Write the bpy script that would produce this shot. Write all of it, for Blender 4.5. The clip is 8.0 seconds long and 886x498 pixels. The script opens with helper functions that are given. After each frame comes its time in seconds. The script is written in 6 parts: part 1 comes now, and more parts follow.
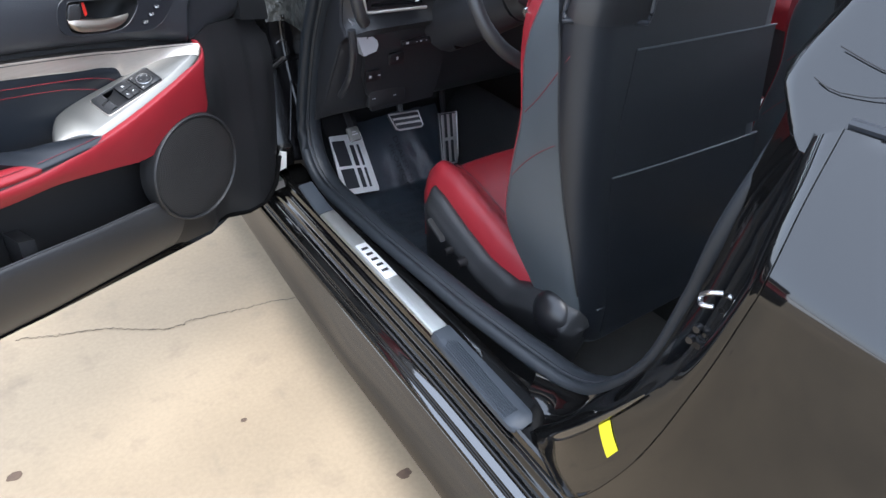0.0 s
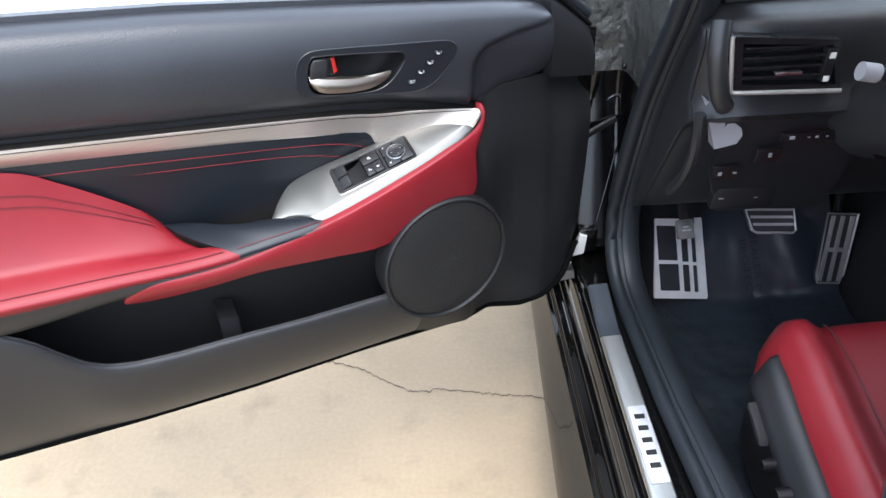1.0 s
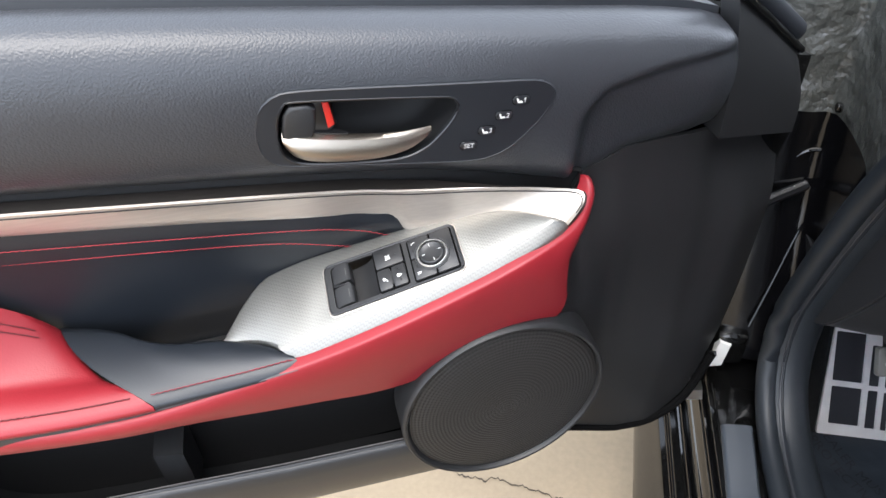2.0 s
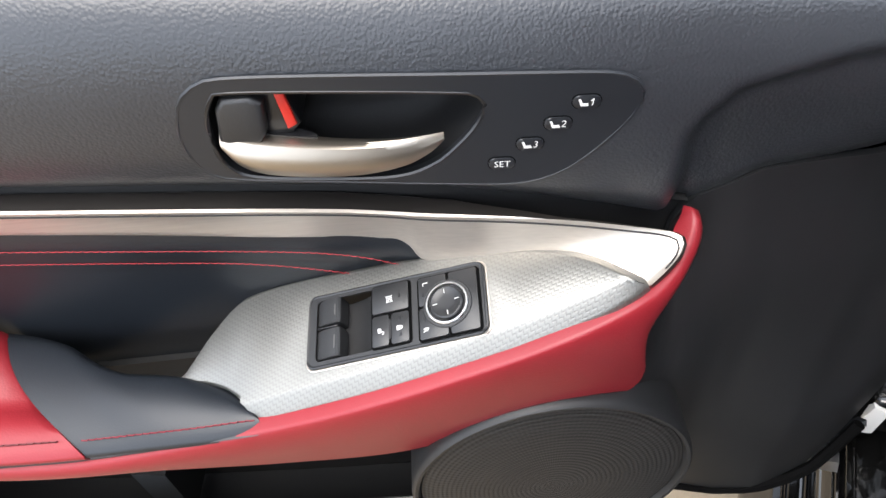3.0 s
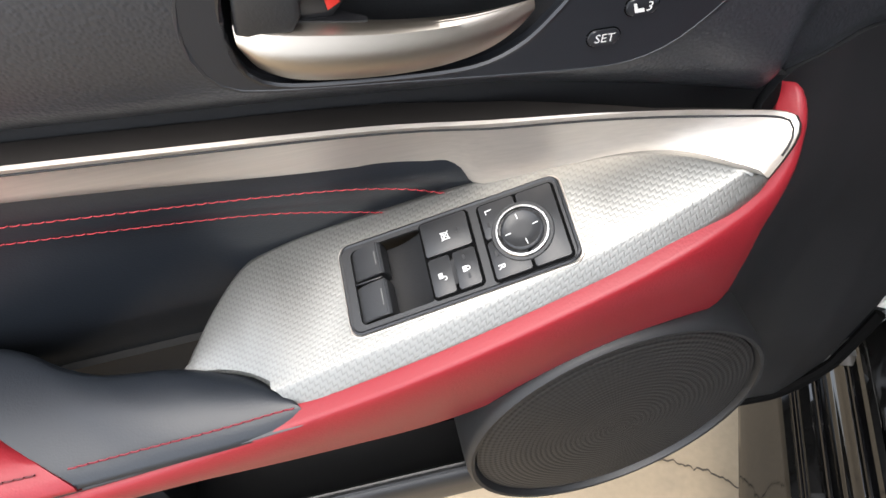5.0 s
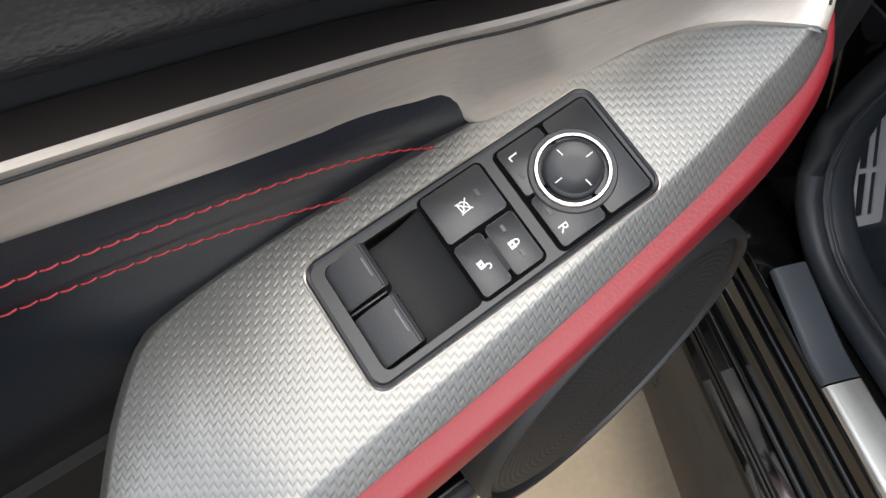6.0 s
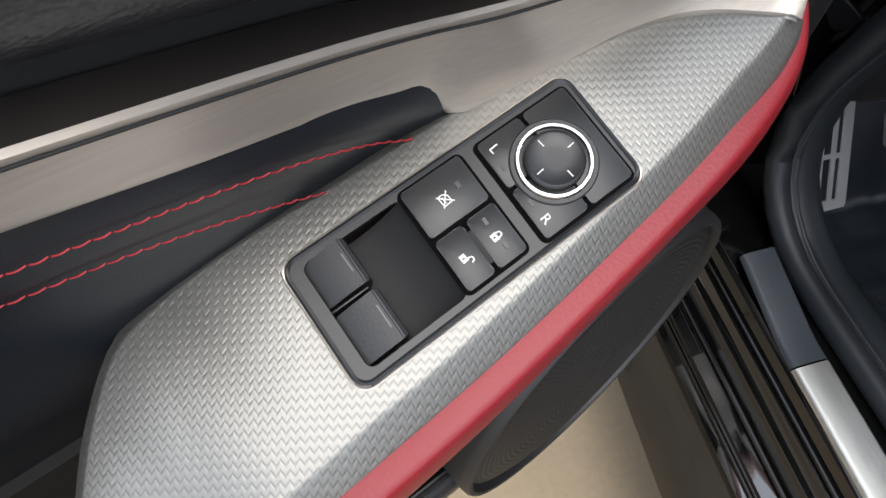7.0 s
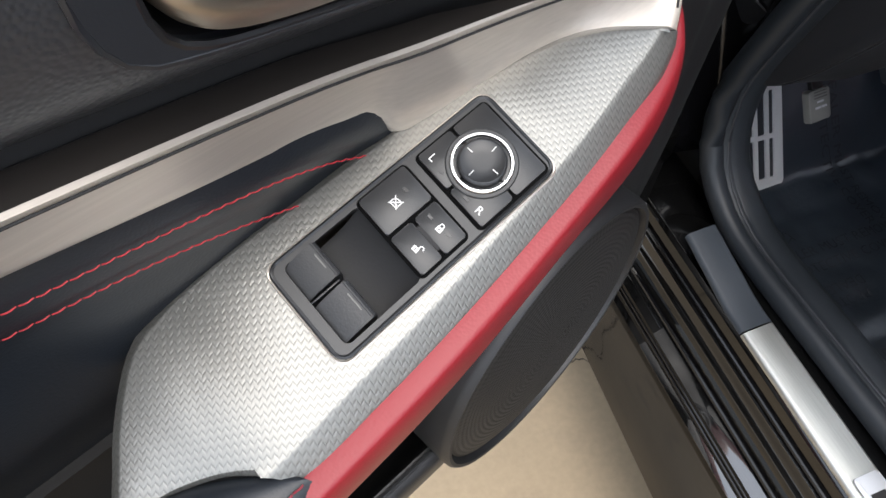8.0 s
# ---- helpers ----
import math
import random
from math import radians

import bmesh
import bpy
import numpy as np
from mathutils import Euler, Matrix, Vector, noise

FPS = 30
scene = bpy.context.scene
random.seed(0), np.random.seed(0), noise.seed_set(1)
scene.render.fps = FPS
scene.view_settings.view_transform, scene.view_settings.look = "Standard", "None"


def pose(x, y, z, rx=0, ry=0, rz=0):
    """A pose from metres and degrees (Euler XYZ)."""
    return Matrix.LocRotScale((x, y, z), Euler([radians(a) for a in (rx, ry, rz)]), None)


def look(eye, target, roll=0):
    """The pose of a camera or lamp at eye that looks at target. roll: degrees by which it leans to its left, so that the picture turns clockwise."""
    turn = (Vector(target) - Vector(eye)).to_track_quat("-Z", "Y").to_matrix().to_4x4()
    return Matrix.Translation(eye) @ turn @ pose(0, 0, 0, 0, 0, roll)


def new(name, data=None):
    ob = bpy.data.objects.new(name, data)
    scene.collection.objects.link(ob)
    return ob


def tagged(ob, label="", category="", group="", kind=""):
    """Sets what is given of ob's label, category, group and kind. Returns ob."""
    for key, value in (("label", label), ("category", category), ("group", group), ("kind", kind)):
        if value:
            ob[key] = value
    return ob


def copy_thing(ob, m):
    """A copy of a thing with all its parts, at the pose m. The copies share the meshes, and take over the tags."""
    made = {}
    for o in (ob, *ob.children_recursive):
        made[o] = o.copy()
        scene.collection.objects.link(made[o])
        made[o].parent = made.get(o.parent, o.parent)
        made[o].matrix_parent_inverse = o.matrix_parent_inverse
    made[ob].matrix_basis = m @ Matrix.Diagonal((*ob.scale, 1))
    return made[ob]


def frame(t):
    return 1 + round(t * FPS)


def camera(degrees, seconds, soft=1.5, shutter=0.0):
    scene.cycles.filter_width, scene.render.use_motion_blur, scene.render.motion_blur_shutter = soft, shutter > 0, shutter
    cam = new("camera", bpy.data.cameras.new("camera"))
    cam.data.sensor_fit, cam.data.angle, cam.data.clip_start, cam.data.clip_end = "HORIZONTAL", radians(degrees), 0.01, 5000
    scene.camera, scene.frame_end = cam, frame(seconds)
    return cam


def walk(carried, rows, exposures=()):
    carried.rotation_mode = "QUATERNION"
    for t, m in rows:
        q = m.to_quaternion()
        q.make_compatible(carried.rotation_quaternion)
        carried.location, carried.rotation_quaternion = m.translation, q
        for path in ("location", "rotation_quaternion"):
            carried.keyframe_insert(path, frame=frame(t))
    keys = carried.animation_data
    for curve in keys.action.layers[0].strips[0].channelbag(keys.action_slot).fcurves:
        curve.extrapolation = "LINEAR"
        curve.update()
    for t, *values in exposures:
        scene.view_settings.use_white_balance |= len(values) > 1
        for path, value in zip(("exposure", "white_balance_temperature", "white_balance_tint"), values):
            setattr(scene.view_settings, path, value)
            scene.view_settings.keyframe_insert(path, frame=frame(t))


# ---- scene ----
cam = camera(67.2, 8.0)
PATH = [
    (0, (-0.625, -1.155, 1.326), (0.374, 0.132, 0.165), 3.8),
    (0.2, (-0.566, -1.065, 1.326), (0.291, 0.313, 0.158), 2.7),
    (0.5, (-0.45, -0.932, 1.31), (0.097, 0.6, 0.147), 0.6),
    (0.7, (-0.373, -0.85, 1.311), (-0.065, 0.732, 0.127), -1.3),
    (1, (-0.31, -0.725, 1.303), (-0.278, 0.867, 0.094), -2.9),
    (1.5, (-0.284, -0.486, 1.252), (-0.415, 1.051, -0.021), -3.8),
    (2, (-0.256, -0.279, 1.219), (-0.556, 1.19, -0.105), -3.7),
    (2.2, (-0.256, -0.208, 1.195), (-0.651, 1.223, -0.146), -4.5),
    (3.3, (-0.219, -0.071, 1.151), (-0.901, 1.088, -0.33), -10.9),
    (3.5, (-0.219, -0.07, 1.15), (-0.905, 1.075, -0.34), -11.0),
    (4, (-0.222, -0.072, 1.154), (-0.919, 1.063, -0.338), -11.4),
    (4.5, (-0.246, -0.077, 1.142), (-0.952, 1.054, -0.349), -12.9),
    (5, (-0.329, -0.063, 1.09), (-0.708, 1.116, -0.48), -8.9),
    (5.2, (-0.369, -0.038, 1.068), (-0.533, 1.091, -0.574), -5.9),
    (6.3, (-0.444, 0.016, 0.999), (-0.093, 1.076, -0.66), 3.6),
    (6.5, (-0.442, 0.018, 1.001), (-0.07, 1.062, -0.663), 4.5),
    (7, (-0.444, 0.016, 1.003), (-0.075, 1.05, -0.669), 5.1),
    (7.5, (-0.448, 0.011, 1.008), (-0.079, 1.046, -0.663), 4.4),
    (8, (-0.447, -0.021, 1.042), (-0.003, 1.021, -0.606), 2.5),
]
walk(cam, [(t, look(eye, target, roll)) for t, eye, target, roll in PATH],
     exposures=((0, 1.88, 5880, 10), (1.0, 1.82, 6000, 10), (1.5, 1.78, 6180, 10), (2.0, 2.0, 6380, 10), (3.3, 1.88, 6520, 10), (4.3, 1.88, 6550, 10), (5.0, 1.80, 6600, 10), (6.3, 1.03, 6500, 10), (7.5, 1.15, 6500, 10), (8.0, 1.34, 6500, 10)))

# ---- light ----
world = bpy.data.worlds.new("overcast_sky")
scene.world = world
world.use_nodes = True
wn = world.node_tree
sky = wn.nodes.new("ShaderNodeTexSky")
sky.sky_type, sky.sun_disc = "NISHITA", False
sky.sun_elevation, sky.sun_rotation = radians(69), radians(183)
sky.air_density, sky.dust_density, sky.ozone_density = 0.9, 3.0, 1.0
wn.nodes["Background"].inputs["Strength"].default_value = 0.15
cloud = wn.nodes.new("ShaderNodeMix")
cloud.data_type = "RGBA"
cloud.inputs["Factor"].default_value = 0.6
cloud.inputs["B"].default_value = (8.5, 9.1, 10.0, 1)
wn.links.new(sky.outputs["Color"], cloud.inputs["A"])
wn.links.new(cloud.outputs["Result"], wn.nodes["Background"].inputs["Color"])

sun_data = bpy.data.lights.new("sun", "SUN")
sun_data.energy, sun_data.angle, sun_data.color = 1.0, radians(40), (1.0, 0.96, 0.9)
sun = new("sun", sun_data)
sun.matrix_world = look((-0.4, -2, 6.3), (-0.3, 0.2, 0.5))


# ---- materials ----
def material(name, base, rough=0.5, metal=0.0, vary=0.15, vary_scale=6.0, bump=0.0, bump_scale=300.0, kind="noise",
             coat=0.0, stretch=(1, 1, 1), rough_vary=0.1, wear_scale=1.5, ior=1.5):
    m = bpy.data.materials.new(name)
    m.use_nodes = True
    nt = m.node_tree
    n, l = nt.nodes, nt.links
    b = n["Principled BSDF"]
    b.inputs["Metallic"].default_value = metal
    b.inputs["Coat Weight"].default_value = coat
    b.inputs["IOR"].default_value = ior
    b.inputs["Coat Roughness"].default_value = 0.03
    tc = n.new("ShaderNodeTexCoord")
    mp = n.new("ShaderNodeMapping")
    mp.inputs["Scale"].default_value = stretch
    l.new(tc.outputs["Object"], mp.inputs["Vector"])
    big = n.new("ShaderNodeTexNoise")
    big.inputs["Scale"].default_value, big.inputs["Detail"].default_value = wear_scale, 6
    l.new(tc.outputs["Object"], big.inputs["Vector"])
    fine = n.new("ShaderNodeTexNoise")
    fine.inputs["Scale"].default_value, fine.inputs["Detail"].default_value = vary_scale, 8
    l.new(mp.outputs["Vector"], fine.inputs["Vector"])
    add = n.new("ShaderNodeMath")
    l.new(big.outputs["Fac"], add.inputs[0])
    l.new(fine.outputs["Fac"], add.inputs[1])
    ramp = n.new("ShaderNodeMapRange")
    ramp.inputs["From Min"].default_value, ramp.inputs["From Max"].default_value = 0.65, 1.35
    ramp.inputs["To Min"].default_value, ramp.inputs["To Max"].default_value = 1 - vary, 1 + vary
    l.new(add.outputs[0], ramp.inputs["Value"])
    mul = n.new("ShaderNodeVectorMath")
    mul.operation = "SCALE"
    mul.inputs[0].default_value = base
    l.new(ramp.outputs[0], mul.inputs["Scale"])
    l.new(mul.outputs["Vector"], b.inputs["Base Color"])
    rr = n.new("ShaderNodeMapRange")
    rr.inputs["From Min"].default_value, rr.inputs["From Max"].default_value = 0.3, 0.7
    rr.inputs["To Min"].default_value, rr.inputs["To Max"].default_value = max(rough * (1 - rough_vary), 0.01), rough * (1 + rough_vary)
    l.new(big.outputs["Fac"], rr.inputs["Value"])
    l.new(rr.outputs[0], b.inputs["Roughness"])
    if bump:
        if kind == "leather":
            t = n.new("ShaderNodeTexVoronoi")
            t.feature = "SMOOTH_F1"
            t.inputs["Smoothness"].default_value = 0.6
            t.inputs["Scale"].default_value = bump_scale
            out = t.outputs["Distance"]
        elif kind == "rings":
            t = n.new("ShaderNodeTexWave")
            t.wave_type, t.rings_direction = "RINGS", "Y"
            t.inputs["Scale"].default_value = bump_scale
            out = t.outputs["Fac"]
        else:
            t = n.new("ShaderNodeTexNoise")
            t.inputs["Scale"].default_value, t.inputs["Detail"].default_value = bump_scale, 6
            out = t.outputs["Fac"]
        l.new(mp.outputs["Vector"], t.inputs["Vector"])
        bp = n.new("ShaderNodeBump")
        bp.inputs["Strength"].default_value, bp.inputs["Distance"].default_value = bump, 0.001
        bp.invert = kind == "leather"
        l.new(out, bp.inputs["Height"])
        l.new(bp.outputs["Normal"], b.inputs["Normal"])
    return m


LEATHER = material("black_leather", (0.024, 0.026, 0.030), 0.36, bump=0.26, bump_scale=560, kind="leather", vary=0.2, ior=1.5)
INSERT = material("navy_black_leather", (0.0105, 0.0128, 0.0165), 0.38, ior=1.43, bump=0.06, bump_scale=800, kind="leather", vary=0.2)
PLASTIC = material("soft_black_plastic", (0.017, 0.0175, 0.0185), 0.44, bump=0.12, bump_scale=900, vary=0.15)
DARK = material("matt_near_black", (0.005, 0.005, 0.0055), 0.7, bump=0.1, bump_scale=600)
GLOSSY = material("satin_black_plastic", (0.008, 0.008, 0.009), 0.30, vary=0.1, rough_vary=0.2)
RED = material("red_leather", (0.205, 0.012, 0.0175), 0.44, bump=0.09, bump_scale=650, kind="leather", vary=0.12, ior=1.42)
THREAD = material("red_thread", (0.30, 0.010, 0.018), 0.6, vary=0.2, vary_scale=400)
DULLTHREAD = material("dull_pad_thread", (0.17, 0.010, 0.020), 0.6)
DARKTHREAD = material("dark_red_thread", (0.085, 0.009, 0.012), 0.6)
SILVER = material("brushed_champagne_trim", (0.56, 0.51, 0.455), 0.42, metal=0.78, vary=0.10, vary_scale=18, bump=0.05, bump_scale=60, stretch=(1, 30, 30))
TRIM = material("blue_grey_sill_plastic", (0.0115, 0.0142, 0.0175), 0.46, bump=0.1, bump_scale=600, vary=0.15, ior=1.40)
SHEET = material("crumpled_dark_sheeting", (0.045, 0.047, 0.044), 0.30, bump=1.0, bump_scale=22, vary=0.3, ior=1.6)
SHEET.node_tree.nodes["Bump"].inputs["Distance"].default_value = 0.02
STEP = material("grey_step_rubber", (0.027, 0.033, 0.041), 0.48, bump=0.12, bump_scale=700, vary=0.15, ior=1.42)
GLASS = material("clear_glass", (0.9, 0.93, 0.92), 0.02, vary=0.02)
GLASS.node_tree.nodes["Principled BSDF"].inputs["Transmission Weight"].default_value = 1.0
# black paint with reflectance lowered to drop the ground mirrored in the pillar
BLACK = material("black_low_reflectance", (0.0025, 0.0025, 0.003), 0.14, vary=0.1, rough_vary=0.3, ior=1.42)
DASH = material("dashboard_grain", (0.015, 0.0155, 0.0175), 0.44, bump=0.12, bump_scale=800, vary=0.15, ior=1.48)
LEVER = material("champagne_lever", (0.37, 0.33, 0.28), 0.38, metal=1.0, vary=0.08, vary_scale=16)
STRIPBACK = material("dark_brown_strip_back", (0.016, 0.0135, 0.0117), 0.45, vary=0.15)
# black with reflectance raised for the added sky bands and highlight
SKYBAND = material("raised_mirror_black", (0.004, 0.004, 0.004), 0.05, vary=0.1, rough_vary=0.4, ior=2.1)
BADGE = material("bright_badge_metal", (0.72, 0.73, 0.75), 0.36, metal=0.5, vary=0.05)
PAINT = material("black_car_paint", (0.003, 0.003, 0.003), 0.05, vary=0.1, rough_vary=0.3, ior=1.60)
# same black paint, reflectance raised to brighten the ground mirrored in the rocker
ROCKER = material("black_rocker_paint_raised_mirror", (0.003, 0.003, 0.003), 0.03, vary=0.1, rough_vary=0.3, ior=1.75)
SILL = material("glossy_black_step_paint", (0.003, 0.003, 0.003), 0.05, vary=0.1, rough_vary=0.3, ior=1.58)
# same black paint, reflectance lowered so the flange mirrors less light
FLANGE = material("black_flange_paint_dim_mirror", (0.003, 0.003, 0.003), 0.10, vary=0.1, rough_vary=0.3, ior=1.36)
STEEL = material("brushed_steel", (0.48, 0.485, 0.46), 0.42, metal=1.0, vary=0.12, vary_scale=20, bump=0.08, bump_scale=40, stretch=(40, 1, 40))
CHROME = material("bright_chrome", (0.70, 0.70, 0.70), 0.28, metal=1.0, vary=0.03)
GAP = material("deep_black_gap_shade_and_seal", (0.0015, 0.0015, 0.0016), 0.8, vary=0.1, ior=1.15)
BEZEL = material("blue_black_satin_plastic", (0.011, 0.0125, 0.0155), 0.40, bump=0.06, bump_scale=1200, vary=0.1)
KEY = material("grey_black_key_plastic", (0.013, 0.0135, 0.0145), 0.40, bump=0.08, bump_scale=1500, vary=0.08)
# darker copy of the black plastic; paints the light's falloff into the front panel
FRONT = material("darker_black_plastic", (0.008, 0.0085, 0.0095), 0.52, bump=0.1, bump_scale=900, vary=0.12)
# darker copy of the seat leather; the unlit rear is put into its colour
SEATDARK = material("black_seat_back_leather_shaded", (0.0045, 0.0058, 0.0080), 0.42, bump=0.15, bump_scale=520, kind="leather", vary=0.15, ior=1.45)
SATIN = material("satin_silver_plastic", (0.36, 0.35, 0.335), 0.38, metal=0.5, vary=0.05)
PEDAL = material("satin_aluminium", (0.70, 0.70, 0.69), 0.42, metal=0.35, vary=0.1, vary_scale=30)
RUBBER = material("black_rubber", (0.014, 0.016, 0.020), 0.48, bump=0.1, bump_scale=500)
CARPET = material("black_carpet", (0.006, 0.0065, 0.007), 0.95, bump=0.8, bump_scale=900, vary=0.3, vary_scale=60)
MAT = material("floor_protector_film", (0.022, 0.028, 0.036), 0.30, bump=0.6, bump_scale=60, vary=0.25)
TAG = material("grey_paddle_plastic", (0.095, 0.094, 0.088), 0.45, vary=0.1)
GREY = material("light_grey_plastic", (0.27, 0.27, 0.285), 0.5, vary=0.08)
WHITE = material("white_print", (0.60, 0.60, 0.58), 0.5, vary=0.03)
FLAG = material("red_flag_plastic", (0.50, 0.02, 0.012), 0.4, vary=0.05)
YELLOW = material("yellow_sticker_paper", (0.60, 0.54, 0.01), 0.55, vary=0.08)
PAPER = material("white_paper", (0.55, 0.57, 0.56), 0.6, vary=0.06)
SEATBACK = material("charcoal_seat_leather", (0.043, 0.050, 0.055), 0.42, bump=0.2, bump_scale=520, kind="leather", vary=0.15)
PALE = material("pale_concrete", (0.78, 0.77, 0.72), 0.8, vary=0.05, bump=0.2, bump_scale=60)
CRACK = material("dark_crack", (0.06, 0.045, 0.03), 0.95, vary=0.3, vary_scale=60)
STAIN = material("brown_stain", (0.08, 0.05, 0.03), 0.8, vary=0.4, vary_scale=50)


def concrete():
    m = material("worn_concrete", (0.270, 0.207, 0.132), 0.85, vary=0.24, vary_scale=2.2, bump=0.18, bump_scale=60, wear_scale=0.9)
    nt = m.node_tree
    n, l = nt.nodes, nt.links
    b = n["Principled BSDF"]
    src = b.inputs["Base Color"].links[0].from_socket
    tc = n.new("ShaderNodeTexCoord")
    grit = n.new("ShaderNodeTexNoise")
    grit.inputs["Scale"].default_value, grit.inputs["Detail"].default_value = 90, 10
    l.new(tc.outputs["Object"], grit.inputs["Vector"])
    spots = n.new("ShaderNodeTexNoise")
    spots.inputs["Scale"].default_value, spots.inputs["Detail"].default_value = 11, 4
    l.new(tc.outputs["Object"], spots.inputs["Vector"])
    thr = n.new("ShaderNodeMapRange")
    thr.inputs["From Min"].default_value, thr.inputs["From Max"].default_value = 0.56, 0.74
    thr.inputs["To Min"].default_value, thr.inputs["To Max"].default_value = 0.0, 0.45
    l.new(spots.outputs["Fac"], thr.inputs["Value"])
    mix = n.new("ShaderNodeMix")
    mix.data_type = "RGBA"
    l.new(thr.outputs[0], mix.inputs["Factor"])
    l.new(src, mix.inputs["A"])
    mix.inputs["B"].default_value = (0.17, 0.13, 0.09, 1)
    gr = n.new("ShaderNodeMapRange")
    gr.inputs["From Min"].default_value, gr.inputs["From Max"].default_value = 0.3, 0.7
    gr.inputs["To Min"].default_value, gr.inputs["To Max"].default_value = 0.93, 1.05
    l.new(grit.outputs["Fac"], gr.inputs["Value"])
    sc = n.new("ShaderNodeVectorMath")
    sc.operation = "SCALE"
    l.new(mix.outputs["Result"], sc.inputs[0])
    l.new(gr.outputs[0], sc.inputs["Scale"])
    l.new(sc.outputs["Vector"], b.inputs["Base Color"])
    return m


def woven_metal():
    """Satin silver film with a fine interlocking zigzag relief, about 3.2 mm a repeat."""
    m = material("woven_silver_film", (0.215, 0.213, 0.198), 0.45, metal=0.8, vary=0.05, vary_scale=14)
    nt = m.node_tree
    n, l = nt.nodes, nt.links
    b = n["Principled BSDF"]
    src = b.inputs["Base Color"].links[0].from_socket
    tc = n.new("ShaderNodeTexCoord")
    sep = n.new("ShaderNodeSeparateXYZ")
    l.new(tc.outputs["Object"], sep.inputs[0])

    def math_node(op, a, c):
        q = n.new("ShaderNodeMath")
        q.operation = op
        for i, v in enumerate((a, c)):
            if isinstance(v, float):
                q.inputs[i].default_value = v
            else:
                l.new(v, q.inputs[i])
        return q.outputs[0]

    ca, sa = 0.813, -0.583
    along = math_node("ADD", math_node("MULTIPLY", sep.outputs["X"], ca), math_node("MULTIPLY", sep.outputs["Y"], sa))
    across = math_node("SUBTRACT", math_node("MULTIPLY", sep.outputs["Y"], ca), math_node("MULTIPLY", sep.outputs["X"], sa))
    zig = math_node("PINGPONG", math_node("ADD", along, 5.0), 0.00158)
    row = math_node("ADD", across, math_node("MULTIPLY", zig, 1.1))
    saw = math_node("PINGPONG", math_node("ADD", row, 5.0), 0.0016)
    wave = math_node("SUBTRACT", math_node("MULTIPLY", math_node("POWER", math_node("MULTIPLY", saw, 625.0), 3.0), -2.0), -1.0)
    tint = n.new("ShaderNodeMapRange")
    tint.inputs["From Min"].default_value, tint.inputs["From Max"].default_value = -1, 1
    tint.inputs["To Min"].default_value, tint.inputs["To Max"].default_value = 0.83, 1.05
    l.new(wave, tint.inputs["Value"])
    sc = n.new("ShaderNodeVectorMath")
    sc.operation = "SCALE"
    l.new(src, sc.inputs[0])
    l.new(tint.outputs[0], sc.inputs["Scale"])
    l.new(sc.outputs["Vector"], b.inputs["Base Color"])
    bp = n.new("ShaderNodeBump")
    bp.inputs["Strength"].default_value, bp.inputs["Distance"].default_value = 0.14, 0.0005
    l.new(wave, bp.inputs["Height"])
    l.new(bp.outputs["Normal"], b.inputs["Normal"])
    return m


def perforated():
    """Black grille cloth, pierced by small holes set in concentric rings 3.8 mm apart."""
    m = material("speaker_cloth", (0.017, 0.0165, 0.016), 0.55, vary=0.1, ior=1.4)
    nt = m.node_tree
    n, l = nt.nodes, nt.links
    b = n["Principled BSDF"]
    src = b.inputs["Base Color"].links[0].from_socket
    tc = n.new("ShaderNodeTexCoord")
    sep = n.new("ShaderNodeSeparateXYZ")
    l.new(tc.outputs["Object"], sep.inputs[0])

    def calc(op, a, c=0.0):
        q = n.new("ShaderNodeMath")
        q.operation = op
        for i, v in enumerate((a, c)):
            if isinstance(v, float):
                q.inputs[i].default_value = v
            else:
                l.new(v, q.inputs[i])
        return q.outputs[0]

    x, z = sep.outputs["X"], sep.outputs["Z"]
    r = calc("SQRT", calc("ADD", calc("MULTIPLY", x, x), calc("MULTIPLY", z, z)))
    ring = calc("SINE", calc("MULTIPLY", r, 2 * math.pi / 0.0038))
    spoke = calc("SINE", calc("MULTIPLY", calc("ARCTAN2", z, x), 150.0))
    hole = calc("SMOOTH_MIN", calc("ADD", calc("MULTIPLY", ring, 0.7), calc("MULTIPLY", spoke, 0.3)), 0.6)
    shade = n.new("ShaderNodeMapRange")
    shade.inputs["From Min"].default_value, shade.inputs["From Max"].default_value = -0.7, 0.7
    shade.inputs["To Min"].default_value, shade.inputs["To Max"].default_value = 0.25, 1.35
    l.new(hole, shade.inputs["Value"])
    sc = n.new("ShaderNodeVectorMath")
    sc.operation = "SCALE"
    l.new(src, sc.inputs[0])
    l.new(shade.outputs[0], sc.inputs["Scale"])
    l.new(sc.outputs["Vector"], b.inputs["Base Color"])
    bp = n.new("ShaderNodeBump")
    bp.inputs["Strength"].default_value, bp.inputs["Distance"].default_value = 0.4, 0.0006
    l.new(hole, bp.inputs["Height"])
    l.new(bp.outputs["Normal"], b.inputs["Normal"])
    return m


CONCRETE, WOVEN, GRILLE = concrete(), woven_metal(), perforated()


